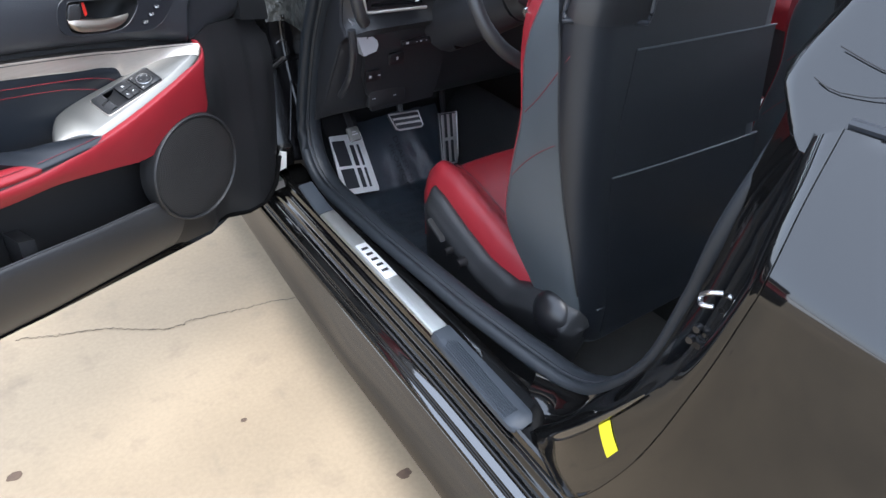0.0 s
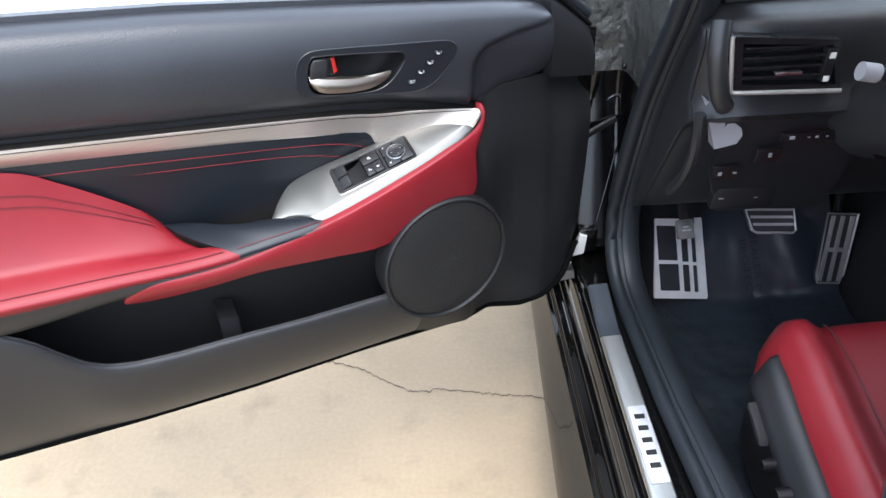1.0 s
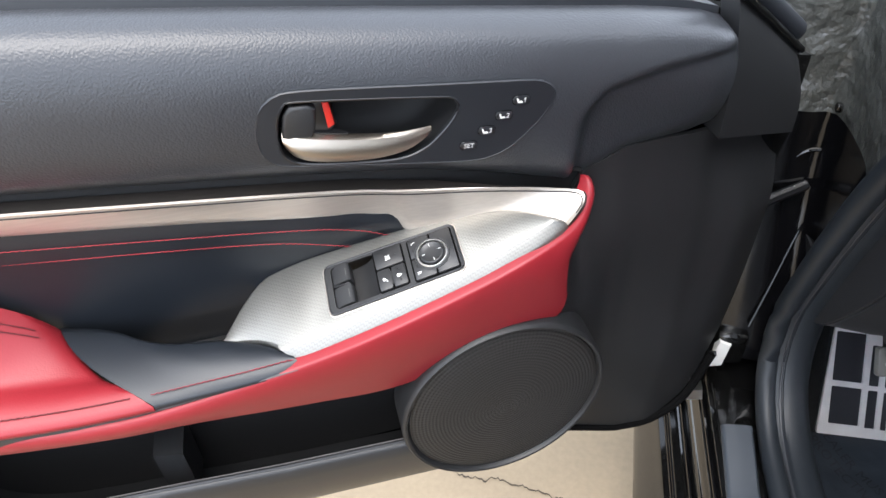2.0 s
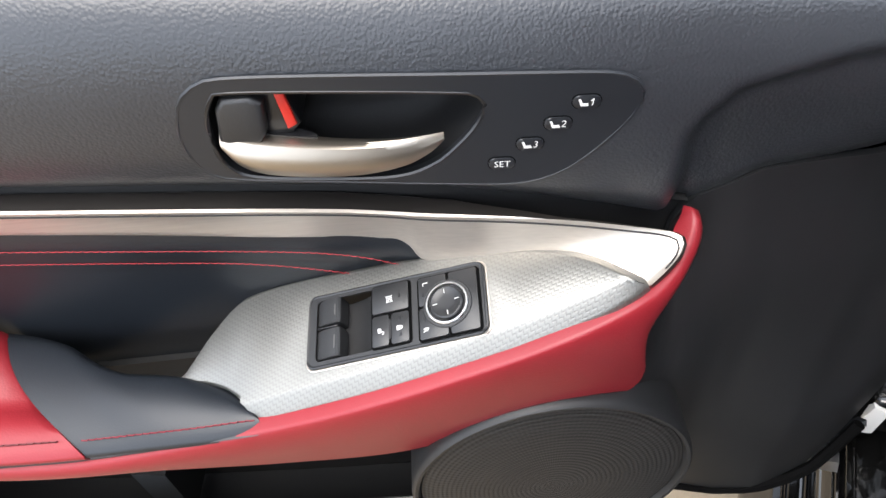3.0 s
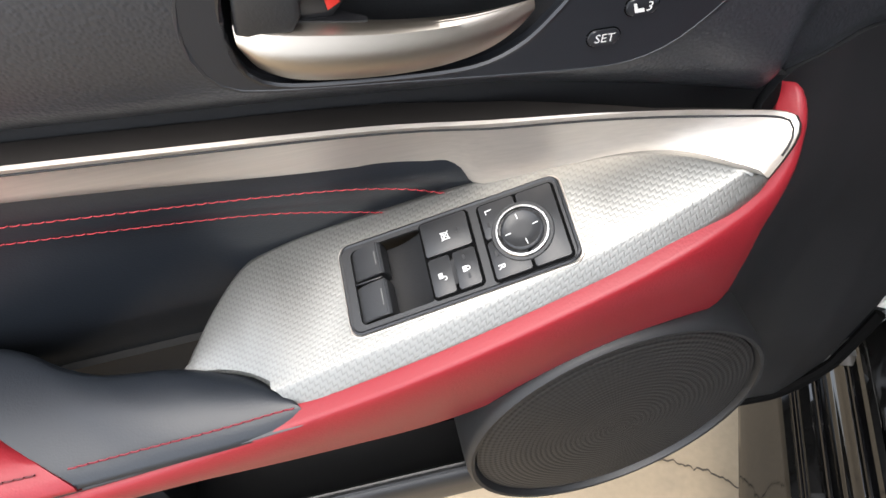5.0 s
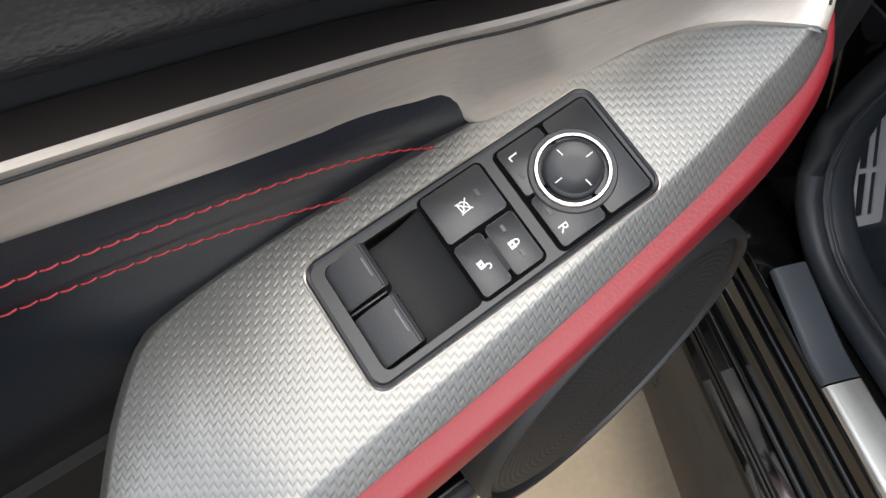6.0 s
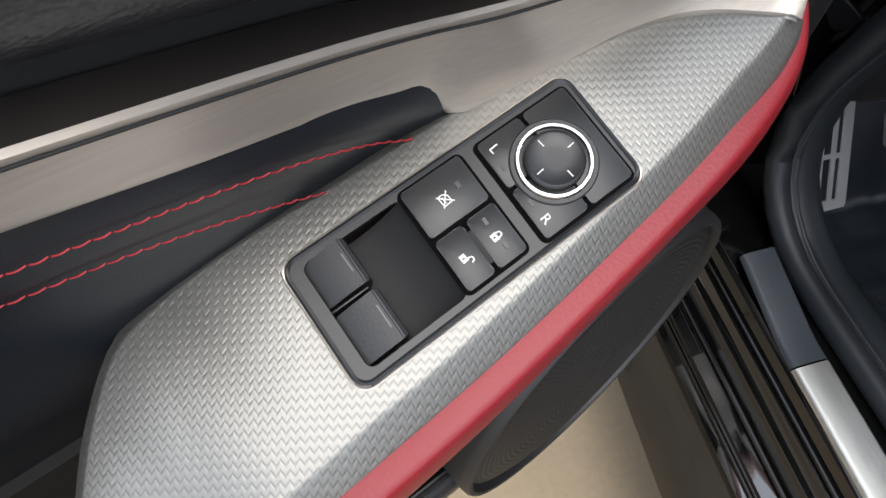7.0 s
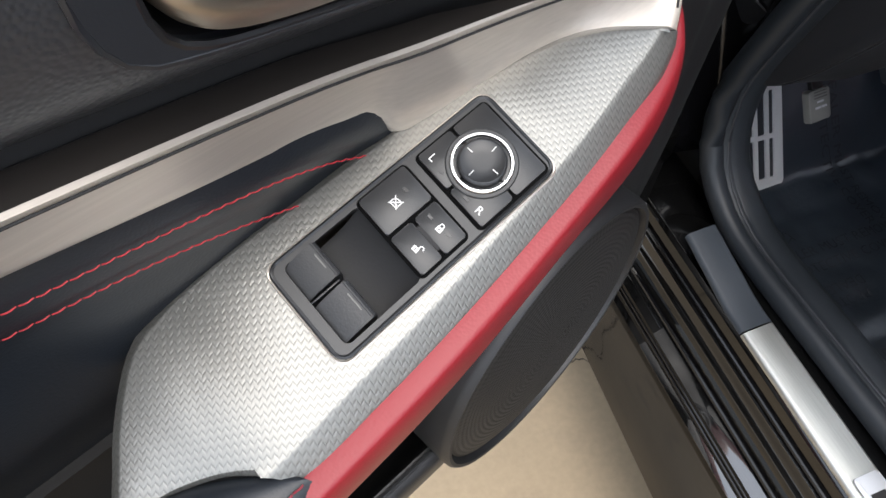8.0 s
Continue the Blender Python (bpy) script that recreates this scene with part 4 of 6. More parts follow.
def panel_uv(u, v, h=0.0):
    """Switch-panel coordinates: u 0..1 along the door, v 0..1 from the cabin side to the door side."""
    a = Vector(PANEL[1]).lerp(Vector(PANEL[2]), u)
    b = Vector(PANEL[0]).lerp(Vector(PANEL[3]), u)
    p = a.lerp(b, v)
    return plate(p.x, p.y, h)


def uv_round(u0, v0, u1, v1, r=0.10):
    """A rounded rectangle in panel coordinates; r in widths of the panel."""
    lx, ly = 0.117, 0.045
    pts = rounded((u0 + u1) / 2 * lx, (v0 + v1) / 2 * ly, (u1 - u0) * lx, (v1 - v0) * ly, r * ly)
    return [(x / lx, y / ly) for x, y in pts]


def build_switch_plate():
    loop = [(p.x, p.y) for p in curve_points(PLATE_OUT, 110, True)]
    ins = [[] for _ in range(6)]
    wide_bevel = [0.0, 0.0014, 0.0026, 0.0114, 0.0128, 0.0144]
    high_bevel = [-0.0095, -0.0072, -0.0058, -0.0015, -0.0004, 0.0]
    for x, y in loop:
        # a broad bevel on the cabin side, a narrow rolled edge on the others
        near = min(max((-y - 0.040) / 0.016, 0.0), 1.0) * min(max((x + 0.462) / 0.02, 0.0), 1.0) * (0.55 + 0.45 * min(max((-0.185 - x) / 0.03, 0.0), 1.0))
        k = len(ins[0])
        a, b = loop[k - 1], loop[(k + 1) % 110]
        t = Vector((b[0] - a[0], b[1] - a[1])).normalized()
        side = Vector((t.y, -t.x))
        wide = [0.0, 0.0010 + 0.0004 * near, 0.0032 - 0.0006 * near, 0.0052 + 0.0062 * near, 0.0062 + 0.0066 * near, 0.0070 + 0.0074 * near]
        high = [-0.0085 - 0.001 * near, -0.0060 - 0.0012 * near, -0.0036 - 0.0022 * near, -0.0012 - 0.0003 * near, -0.0004, 0.0]
        if x < -0.430 and y < -0.0586:
            # the bevel runs out straight into the notch
            for ring, w, h in zip(ins, wide_bevel, high_bevel):
                q = max(y, w - 0.0735) + 0.02 * (y + 0.0735)
                ring.append((max(x, tab(q, (-0.0735, -0.4365), (-0.062, -0.4440), (-0.055, -0.4510), (-0.049, -0.4560))) if q <= y else tab(q, (-0.0735, -0.4365), (-0.062, -0.4440), (-0.055, -0.4510), (-0.049, -0.4560)), q, float(np.interp(q + 0.0735, wide_bevel, high_bevel))))
            continue
        skew = min(max((-0.395 - x) / 0.035, 0.0), 1.0) if y < -0.065 else 0.0
        if x < -0.438 and y < -0.028:
            wide, high = [0.25 * w for w in wide], [0.45 * h for h in high]
        for ring, w, h in zip(ins, wide, high):
            ring.append((x + side.x * w - 0.85 * skew * w, y + side.y * w, h))
    bm = bmesh.new()
    rings = [[bm.verts.new(plate(x, y, -0.022)) for x, y in loop]]
    for lp in ins:
        rings.append([bm.verts.new(plate(x, y, h)) for x, y, h in lp])
    for a, b in zip(rings, rings[1:]):
        for i in range(110):
            bm.faces.new((a[i], a[(i + 1) % 110], b[(i + 1) % 110], b[i]))
    hole = [bm.verts.new(panel_uv(u, v)) for u, v in uv_round(0.02, 0.04, 0.98, 0.96, 0.08)]
    edges = [bm.edges.get((rings[-1][i], rings[-1][(i + 1) % 110])) for i in range(110)]
    edges += [bm.edges.new((hole[i], hole[(i + 1) % len(hole)])) for i in range(len(hole))]
    bmesh.ops.triangle_fill(bm, edges=edges, use_beauty=True)
    part("switch_plate", bm, WOVEN, door, "silver switch plate with a fine woven relief", 50)


build_switch_plate()


def build_switches():
    outer = uv_round(0, 0, 1, 1, 0.11)
    well = uv_round(0.045, 0.07, 0.385, 0.93, 0.07)
    bm = pierced([panel_uv(u, v, 0.0005) for u, v in outer], [[panel_uv(u, v, 0.0005) for u, v in well]], plate(0, 0, 0.0022) - plate(0, 0, 0))
    panel = part("switch_panel", bm, KEY, door, "satin black panel of window and mirror switches", 30)
    part("panel_rim", tube([panel_uv(u, v, 0.0022) for u, v in outer], 0.0011, 6, True), KEY, panel)
    part("panel_edge", tube([panel_uv(u, v, 0.0002) for u, v in uv_round(-0.012, -0.03, 1.012, 1.03, 0.12)], 0.0008, 6, True), SILVER, door, "bright cut edge of the plate round the switches")
    # the finger well behind the window switches: a scooped floor
    rows = []
    for u in np.linspace(0.045, 0.385, 16):
        s = (u - 0.20) / 0.185
        dip = -0.012 + 0.011 * max(0, s) ** 2.2
        rows.append([panel_uv(u, v, dip) for v in np.linspace(0.06, 0.94, 6)])
    part("switch_well", slab(rows, (0, 0, -0.003)), DARK, panel, "scooped black finger well")
    for v0, v1 in ((0.095, 0.515), (0.565, 0.955)):
        prof = [(0.040, -0.006), (0.045, 0.0005), (0.09, 0.0025), (0.14, 0.0034), (0.172, 0.0038), (0.185, 0.0026), (0.190, -0.003), (0.185, -0.011), (0.05, -0.011)]
        a = [panel_uv(u, v0 + 0.01, h) for u, h in prof]
        b = [panel_uv(u, v1 - 0.01, h) for u, h in prof]
        bm = bmesh.new()
        va, vb = [bm.verts.new(p) for p in a], [bm.verts.new(p) for p in b]
        bm.faces.new(va)
        bm.faces.new(vb[::-1])
        for i in range(len(va)):
            j = (i + 1) % len(va)
            bm.faces.new((va[i], va[j], vb[j], vb[i]))
        bmesh.ops.recalc_face_normals(bm, faces=bm.faces)
        bmesh.ops.bevel(bm, geom=[e for e in bm.edges if e.calc_face_angle(0) > 0.6], offset=0.0005, segments=2, affect="EDGES")
        part("window_switch", bm, PLASTIC, panel, "black rocker window switch")
        part("switch_mark", prism([panel_uv(u, v, 0.0037) for u, v in ((0.156, v0 + 0.12), (0.161, v0 + 0.12), (0.161, v1 - 0.12), (0.156, v1 - 0.12))], (0, 0, 0.0003)), TAG, panel, "dull grey position line")
    part("switch_divider", prism([panel_uv(u, v, -0.010) for u, v in ((0.045, 0.53), (0.17, 0.53), (0.17, 0.552), (0.045, 0.552))], plate(0, 0, 0.012) - plate(0, 0, 0), 0.0004), GLOSSY, panel, "thin black divider between the rockers")

    # near-black plates under the keys paint in the shade of their gaps
    def bed(loop):
        part("key_bed", prism([panel_uv(u, v, 0.0024) for u, v in loop], plate(0, 0, 0.0006) - plate(0, 0, 0)), GAP, panel, "near-black plate painting in the shade of the key gaps")

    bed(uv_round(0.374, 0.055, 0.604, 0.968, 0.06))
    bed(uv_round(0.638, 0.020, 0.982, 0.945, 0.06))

    def key(u0, v0, u1, v1, name, label):
        lift = plate(0, 0, 0.0028) - plate(0, 0, 0)
        return part(name, prism([panel_uv(u, v, 0.0020) for u, v in uv_round(u0 + 0.002, v0 + 0.004, u1 - 0.002, v1 - 0.004, 0.025)], lift, 0.0004), KEY, panel, label)

    key(0.384, 0.537, 0.594, 0.945, "window_lock_key", "black window lock key with a crossed window mark")
    key(0.384, 0.078, 0.482, 0.508, "unlock_key", "black unlock key")
    key(0.492, 0.078, 0.594, 0.508, "lock_key", "black lock key")
    key(0.649, 0.508, 0.806, 0.922, "mirror_key_left", "black mirror selector key")
    key(0.649, 0.043, 0.806, 0.482, "mirror_key_right", "black mirror selector key")
    key(0.816, 0.043, 0.971, 0.922, "mirror_surround", "black panel beside the mirror knob")
    slot = [panel_uv(u, v, 0.0049) for u, v in uv_round(0.480, 0.15, 0.494, 0.43, 0.016)]
    part("lock_slot", prism(slot, plate(0, 0, 0.0003) - plate(0, 0, 0)), DARK, panel)
    # mirror knob
    cu, cv = 0.806, 0.478
    c = plate(*panel_uv(cu, cv).xy, 0)
    n = Vector((-0.265, -0.27, 1)).normalized()
    ex = Vector((1, 0, 0.265)).normalized()
    ey = n.cross(ex)

    def ring_pt(a, r, h):
        return c + ex * (r * math.cos(a)) + ey * (r * math.sin(a)) + n * h

    def turned(prof, name, mat, label, parent):
        rows = [[ring_pt(2 * math.pi * k / 48, r, h) for k in range(48)] for r, h in prof]
        bm = bmesh.new()
        vs = grid(bm, rows, ring=True)
        bm.faces.new(vs[0])
        bm.faces.new(vs[-1])
        return part(name, bm, mat, parent, label, 35)

    turned([(0.0165, 0.001), (0.0165, 0.0050), (0.0160, 0.0056), (0.0145, 0.0056), (0.0145, 0.001)], "knob_base", PLASTIC, "round black knob base", panel)
    turned([(0.0143, 0.003), (0.0143, 0.0063), (0.0139, 0.0068), (0.0130, 0.0068), (0.0127, 0.0062), (0.0127, 0.003)], "knob_ring", CHROME, "bright silver ring", panel)
    turned([(0.0112, 0.003), (0.0112, 0.0075), (0.0106, 0.0082), (0.0100, 0.0084), (0.0096, 0.0081), (0.004, 0.0078), (0.0005, 0.0078)], "mirror_knob", KEY, "round black mirror knob with four white ticks", panel)
    for k in range(4):
        a = math.pi / 2 * k + 0.03
        pts = []
        for r, w in ((0.0060, -0.0002), (0.0090, -0.0002), (0.0090, 0.0002), (0.0060, 0.0002)):
            pts.append(c + ex * (r * math.cos(a) - w * math.sin(a)) + ey * (r * math.sin(a) + w * math.cos(a)) + n * 0.0081)
        part("tick", prism(pts, n * 0.0003), WHITE, panel)

    def on_key(u, v, turn=0.0):
        o = panel_uv(u, v, 0.0050)
        t = radians(turn)
        return lambda x, y: o + ex * (x * math.cos(t) - y * math.sin(t)) + ey * (x * math.sin(t) + y * math.cos(t))

    lettering("L", 0.0055, on_key(0.688, 0.820, -90), WHITE, panel)
    lettering("R", 0.0055, on_key(0.683, 0.170, -90), WHITE, panel)

    def icon(u, v, shapes, name):
        f = on_key(u, v, -90)
        bm = bmesh.new()
        for sh in shapes:
            prism([f(x * 0.001, y * 0.001) for x, y in sh], n * 0.0002, bm=bm)
        part(name, bm, WHITE, panel)

    bar = lambda x0, y0, x1, y1: [(x0, y0), (x1, y0), (x1, y1), (x0, y1)]

    def stroke(x0, y0, x1, y1, w=0.22):
        d = Vector((x1 - x0, y1 - y0)).normalized() * w
        return [(x0 - d.y, y0 + d.x), (x0 + d.y, y0 - d.x), (x1 + d.y, y1 - d.x), (x1 - d.y, y1 + d.x)]

    body = [bar(-1.5, -1.9, 1.5, -1.3), bar(-1.5, -1.3, -0.32, -0.3), bar(0.32, -1.3, 1.5, -0.3), bar(-1.5, -0.3, 1.5, 0.4)]
    arc = lambda cx, cy, r, a0, a1: [stroke(cx + r * math.cos(radians(p)), cy + r * math.sin(radians(p)), cx + r * math.cos(radians(p + 32)), cy + r * math.sin(radians(p + 32)), 0.26) for p in range(a0, a1, 30)]
    icon(0.540, 0.285, body + [stroke(-0.95, 0.4, -0.95, 1.2, 0.26), stroke(0.95, 0.4, 0.95, 1.2, 0.26)] + arc(0, 1.15, 0.95, 0, 180), "lock_mark")
    icon(0.434, 0.295, body + [stroke(0.95, 0.4, 0.95, 1.2, 0.26), stroke(2.85, 0.75, 2.85, 1.2, 0.26)] + arc(1.9, 1.15, 0.95, 0, 180), "unlock_mark")
    icon(0.485, 0.720, [stroke(-2, -1.8, 2, -1.8), stroke(2, -1.8, 2, 1.6), stroke(2, 1.6, -0.6, 1.6), stroke(-0.6, 1.6, -2, 0.2), stroke(-2, 0.2, -2, -1.8),
                       stroke(-2.4, -2.4, 2.4, 2.4), stroke(-2.4, 2.2, 2.4, -2.4), stroke(-1.2, -0.6, 1.4, -0.6)], "window_mark")
    for u, v in ((0.540, 0.755), (0.540, 0.42), (0.546, 0.195), (0.677, 0.665), (0.677, 0.330)):
        part("indicator", prism([panel_uv(a, b, 0.0048) for a, b in uv_round(u - 0.0055, v - 0.028, u + 0.0055, v + 0.028, 0.004)], plate(0, 0, 0.0004) - plate(0, 0, 0)), GLOSSY, panel, "small dark indicator window")


build_switches()


def build_armrest():
    # black pad behind the switch plate
    front = [(-0.430, -0.077, 0.758), (-0.445, -0.078, 0.760), (-0.48, -0.079, 0.759), (-0.52, -0.079, 0.758), (-0.558, -0.079, 0.757)]
    back = [(-0.440, -0.061, 0.760), (-0.456, -0.047, 0.762), (-0.476, -0.037, 0.764), (-0.505, -0.030, 0.768), (-0.540, -0.025, 0.770), (-0.567, -0.013, 0.771), (-0.590, 0.003, 0.772), (-0.612, 0.012, 0.774), (-0.640, 0.018, 0.777)]
    f, b = curve_points(front, 40), curve_points(back, 40)
    rows = []
    for a, c in zip(f, b):
        row = []
        for k in range(12):
            t = k / 11
            p = a.lerp(c, t) + Vector((-0.013 * (len(rows) / 39) ** 3 * math.sin(t * math.pi), 0, 0.007 * math.sin(t * math.pi) ** 0.7))
            row.append(p)
        rows.append([a + Vector((0, 0.012, -0.014)), a + Vector((0, 0.001, -0.009)), a + Vector((0, -0.002, -0.003))] + row + [c + Vector((0, 0.004, -0.02)), c + Vector((0, 0.006, -0.06))])
    part("armrest_pad", slab(rows, (0, 0.003, -0.006)), INSERT, door, "navy-black leather armrest pad with red stitching", 70)
    seam_stitches([p + Vector((0, 0.006, 0.0068)) for p in f[2:40]], DULLTHREAD, door, "red_stitching", r=0.0005)
    # red armrest wing rising to the silver strip
    edge = [(-0.557, -0.081, 0.757), (-0.62, -0.081, 0.759), (-0.715, -0.081, 0.769), (-0.834, -0.081, 0.780), (-1.12, -0.081, 0.81)]
    upper = [(-0.637, 0.014, 0.776), (-0.655, 0.012, 0.806), (-0.690, 0.007, 0.842), (-0.735, 0.005, 0.880), (-0.785, 0.003, 0.912), (-0.90, 0.004, 0.934), (-1.12, 0.004, 0.964)]
    e, u = curve_points(edge, 50), curve_points(upper, 50)
    rows = []
    for i, (a, c) in enumerate(zip(e, u)):
        row = [a + Vector((0, 0.014, -0.014)), a + Vector((0, 0.002, -0.009)), a + Vector((0, -0.001, -0.003))]
        for k in range(18):
            t = k / 17
            p = a.lerp(c, t)
            sag = math.sin(t * math.pi)
            h = c.z - a.z
            p.z += -0.30 * h * sag + 0.008 * math.sin(min(t * 2.5, 1) * math.pi)
            p.y += 0.10 * h * sag
            p.x -= 0.013 * max(0.0, 1 - i / 25) ** 2 * sag
            row.append(p)
        rows.append(row)
    part("armrest_wing", slab(rows, (0, 0.004, -0.006)), RED, door, "red leather armrest sweeping up to the silver strip", 70)
    for d in (0.10, 0.16):
        pts = [r[3 + int((1 - d) * 17)] + Vector((0, -0.0012, 0.0012)) for r in rows[3:]]
        part("wing_seam", tube(pts, 0.0006, 5), DARKTHREAD, door, "dark red seam")
    seam_stitches([r[4] + Vector((0, 0.003, 0.003)) for r in rows[1:40]], DARKTHREAD, door, "dark_stitching", r=0.0006)
    # dark edge under the armrest
    lo = [(-0.436, -0.077, 0.760), (-0.58, -0.077, 0.743), (-0.68, -0.072, 0.736), (-0.74, -0.066, 0.733), (-0.855, -0.060, 0.728), (-1.12, -0.060, 0.75)]
    hi = [(-0.432, -0.076, 0.762), (-0.56, -0.074, 0.752), (-0.66, -0.076, 0.757), (-0.75, -0.076, 0.766), (-0.855, -0.076, 0.776), (-1.12, -0.076, 0.80)]
    l, h = curve_points(lo, 40), curve_points(hi, 40)
    rows = [[c + Vector((0, 0.03, 0))] + [c.lerp(a, t) + Vector((0, -0.004 * math.sin(t * math.pi), 0)) for t in np.linspace(0, 1, 8)] + [a + Vector((0, 0.03, -0.004)), a + Vector((0, 0.04, -0.010))] for a, c in zip(l, h)]
    part("armrest_edge", slab(rows, (0, 0.003, 0)), PLASTIC, door, "black plastic edge below the armrest", 60)
    # red band below the plate
    top = [(-0.716, -0.045, 0.716), (-0.708, -0.066, 0.738), (-0.682, -0.076, 0.750), (-0.62, -0.080, 0.747), (-0.55, -0.081, 0.748), (-0.436, -0.079, 0.762), (-0.356, -0.079, 0.781),
           (-0.27, -0.074, 0.805), (-0.225, -0.069, 0.819), (-0.195, -0.061, 0.826), (-0.179, -0.054, 0.829), (-0.169, -0.048, 0.830), (-0.156, -0.036, 0.834), (-0.146, -0.020, 0.840), (-0.141, -0.009, 0.845), (-0.1405, -0.003, 0.849)]
    bot = [(-0.715, -0.036, 0.706), (-0.70, -0.048, 0.706), (-0.66, -0.060, 0.709), (-0.60, -0.070, 0.712), (-0.53, -0.074, 0.713), (-0.43, -0.069, 0.696), (-0.347, -0.060, 0.680),
           (-0.26, -0.050, 0.690), (-0.186, -0.046, 0.707), (-0.168, -0.046, 0.735), (-0.173, -0.046, 0.771), (-0.167, -0.040, 0.789), (-0.155, -0.030, 0.806), (-0.141, -0.020, 0.818), (-0.133, -0.011, 0.834), (-0.134, -0.004, 0.845)]
    both = curve_points([(*a, *b) for a, b in zip(top, bot)], 110)
    t_, b_ = [Vector(p[:3]) for p in both], [Vector(p[3:]) for p in both]
    outs = []
    for i, (a, c) in enumerate(zip(t_, b_)):
        along = t_[min(i + 1, 109)] + b_[min(i + 1, 109)] - t_[max(i - 1, 0)] - b_[max(i - 1, 0)]
        out = along.cross(c - a).normalized()
        outs.append(out if out.y < 0 else -out)
    rows = []
    for i, (a, c) in enumerate(zip(t_, b_)):
        out = sum(outs[max(i - 5, 0):i + 6], Vector()).normalized()
        high = min(tab(i, (0, 0.007), (40, 0.005), (78, 0.005), (95, 0.006), (109, 0.005)), 0.26 * (c - a).length)
        row = [a - out * min(0.014, high * 1.6) + (a - c).normalized() * 0.001, a - out * high * 0.4]
        for k in range(25):
            q = (k / 24) ** 1.35
            row.append(a.lerp(c, q) + out * high * math.sin(math.pi * q ** 0.62))
        row += [c - out * high * 0.6, c - out * min(0.04, high * 4)]
        rows.append(row)
    part("red_band", slab(rows, (0, 0.004, 0)), RED, door, "red leather band curving round the switch plate", 70)


build_armrest()


def z_lip(x):
    return tab(x, (-1.12, 0.745), (-0.9, 0.742), (-0.868, 0.732), (-0.836, 0.703), (-0.812, 0.668), (-0.79, 0.640), (-0.765, 0.622), (-0.73, 0.611), (-0.675, 0.603), (-0.60, 0.597), (-0.48, 0.585), (-0.35, 0.577), (-0.30, 0.573))


def z_bottom(x):
    return tab(x, (-1.12, 0.480), (-0.95, 0.452), (-0.77, 0.430), (-0.582, 0.413), (-0.313, 0.402), (-0.11, 0.389), (-0.043, 0.369), (0.02, 0.372), (0.06, 0.395), (0.09, 0.44), (0.112, 0.50))


def build_lower():
    rows = []
    for x in np.linspace(-1.12, -0.285, 70):
        lip, b = z_lip(x), z_bottom(x)
        face = [Vector((x, -0.062 + 0.078 * t ** 2.2, lip - 0.006 + (b - lip + 0.006) * t)) for t in np.linspace(0, 1, 12)]
        rows.append([Vector((x, 0.030, lip - 0.11)), Vector((x, -0.022, lip - 0.10)), Vector((x, -0.050, lip - 0.03)), Vector((x, -0.052, lip - 0.004)), Vector((x, -0.055, lip)), Vector((x, -0.059, lip - 0.0015))] + face + [Vector((x, 0.035, b + 0.002))])
    part("lower_panel", slab(rows, (0, 0.003, 0.0)), PLASTIC, door, "black plastic lower door panel with a map pocket", 60)
    part("pocket_lip", tube([(x, -0.056, z_lip(x)) for x in np.linspace(-0.86, -0.31, 60)], 0.0022, 6), PLASTIC, door)
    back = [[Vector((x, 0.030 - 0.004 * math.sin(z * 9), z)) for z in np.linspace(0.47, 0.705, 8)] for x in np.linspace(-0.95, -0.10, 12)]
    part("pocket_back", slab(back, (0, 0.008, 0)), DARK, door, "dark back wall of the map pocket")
    dv = [(-0.608, -0.024, 0.613), (-0.580, -0.024, 0.605), (-0.583, -0.024, 0.52), (-0.611, -0.024, 0.52)]
    part("pocket_divider", prism(dv, (0, 0.050, 0.002), 0.003), PLASTIC, door, "black divider tab in the map pocket")
    # front panel round the loudspeaker, in black darkened for the light's falloff
    rows = []
    for x in np.linspace(-0.302, 0.112, 60):
        b = z_bottom(x)
        t_ = tab(x, (-0.372, 0.56), (-0.345, 0.60), (-0.31, 0.675), (-0.28, 0.69), (-0.20, 0.705), (-0.184, 0.755), (-0.174, 0.793), (-0.158, 0.814), (-0.146, 0.830), (-0.137, 0.845), (-0.115, 0.852), (-0.096, 0.862), (-0.05, 0.860), (0.0, 0.854), (0.112, 0.828))
        row = []
        for k in range(24):
            s = k / 23
            z = b + (t_ - b) * s
            y = tab(x, (-0.38, -0.036), (-0.25, -0.042), (-0.17, -0.040), (-0.14, -0.020), (-0.10, -0.010), (0.0, -0.003), (0.06, 0.010), (0.112, 0.032))
            y += tab(x, (-0.3, 0.055), (-0.12, 0.035), (0.0, 0.012)) * (1 - s) ** 3.2
            y += 0.010 * max(0.0, math.sin((z - 0.55) / 0.28 * math.pi)) * (1 if 0.55 < z < 0.83 else 0) * min(max((x + 0.13) / 0.06, 0), 1) * min(max((0.07 - x) / 0.05, 0), 1)
            m_ = min(max((s - 0.72) / 0.28, 0), 1) * (1 if x > -0.15 else max(0.0, 1 + (x + 0.15) / 0.03))
            m_ = m_ * m_ * (3 - 2 * m_)
            y = y * (1 - m_) + (pad_y(min(x, 0.015), z_pad(min(x, 0.015)) + 0.012) + max(0, x) * 0.25) * m_
            row.append(Vector((x, y, z + 0.003 * m_)))
        rows.append(row)
    part("front_panel", slab(rows, (0, 0.006, 0)), FRONT, door, "black plastic front door panel", 60)
    rows = [[Vector((x, 0.006 + x * 0.22 + 0.02 * s ** 3, 0.857 - 0.26 * x + (tab(x, (0, 0.990), (0.05, 0.952), (0.10, 0.912), (0.108, 0.895)) - 0.857 + 0.26 * x) * s)) for s in np.linspace(0, 1, 10)] for x in np.linspace(0.0015, 0.108, 16)]
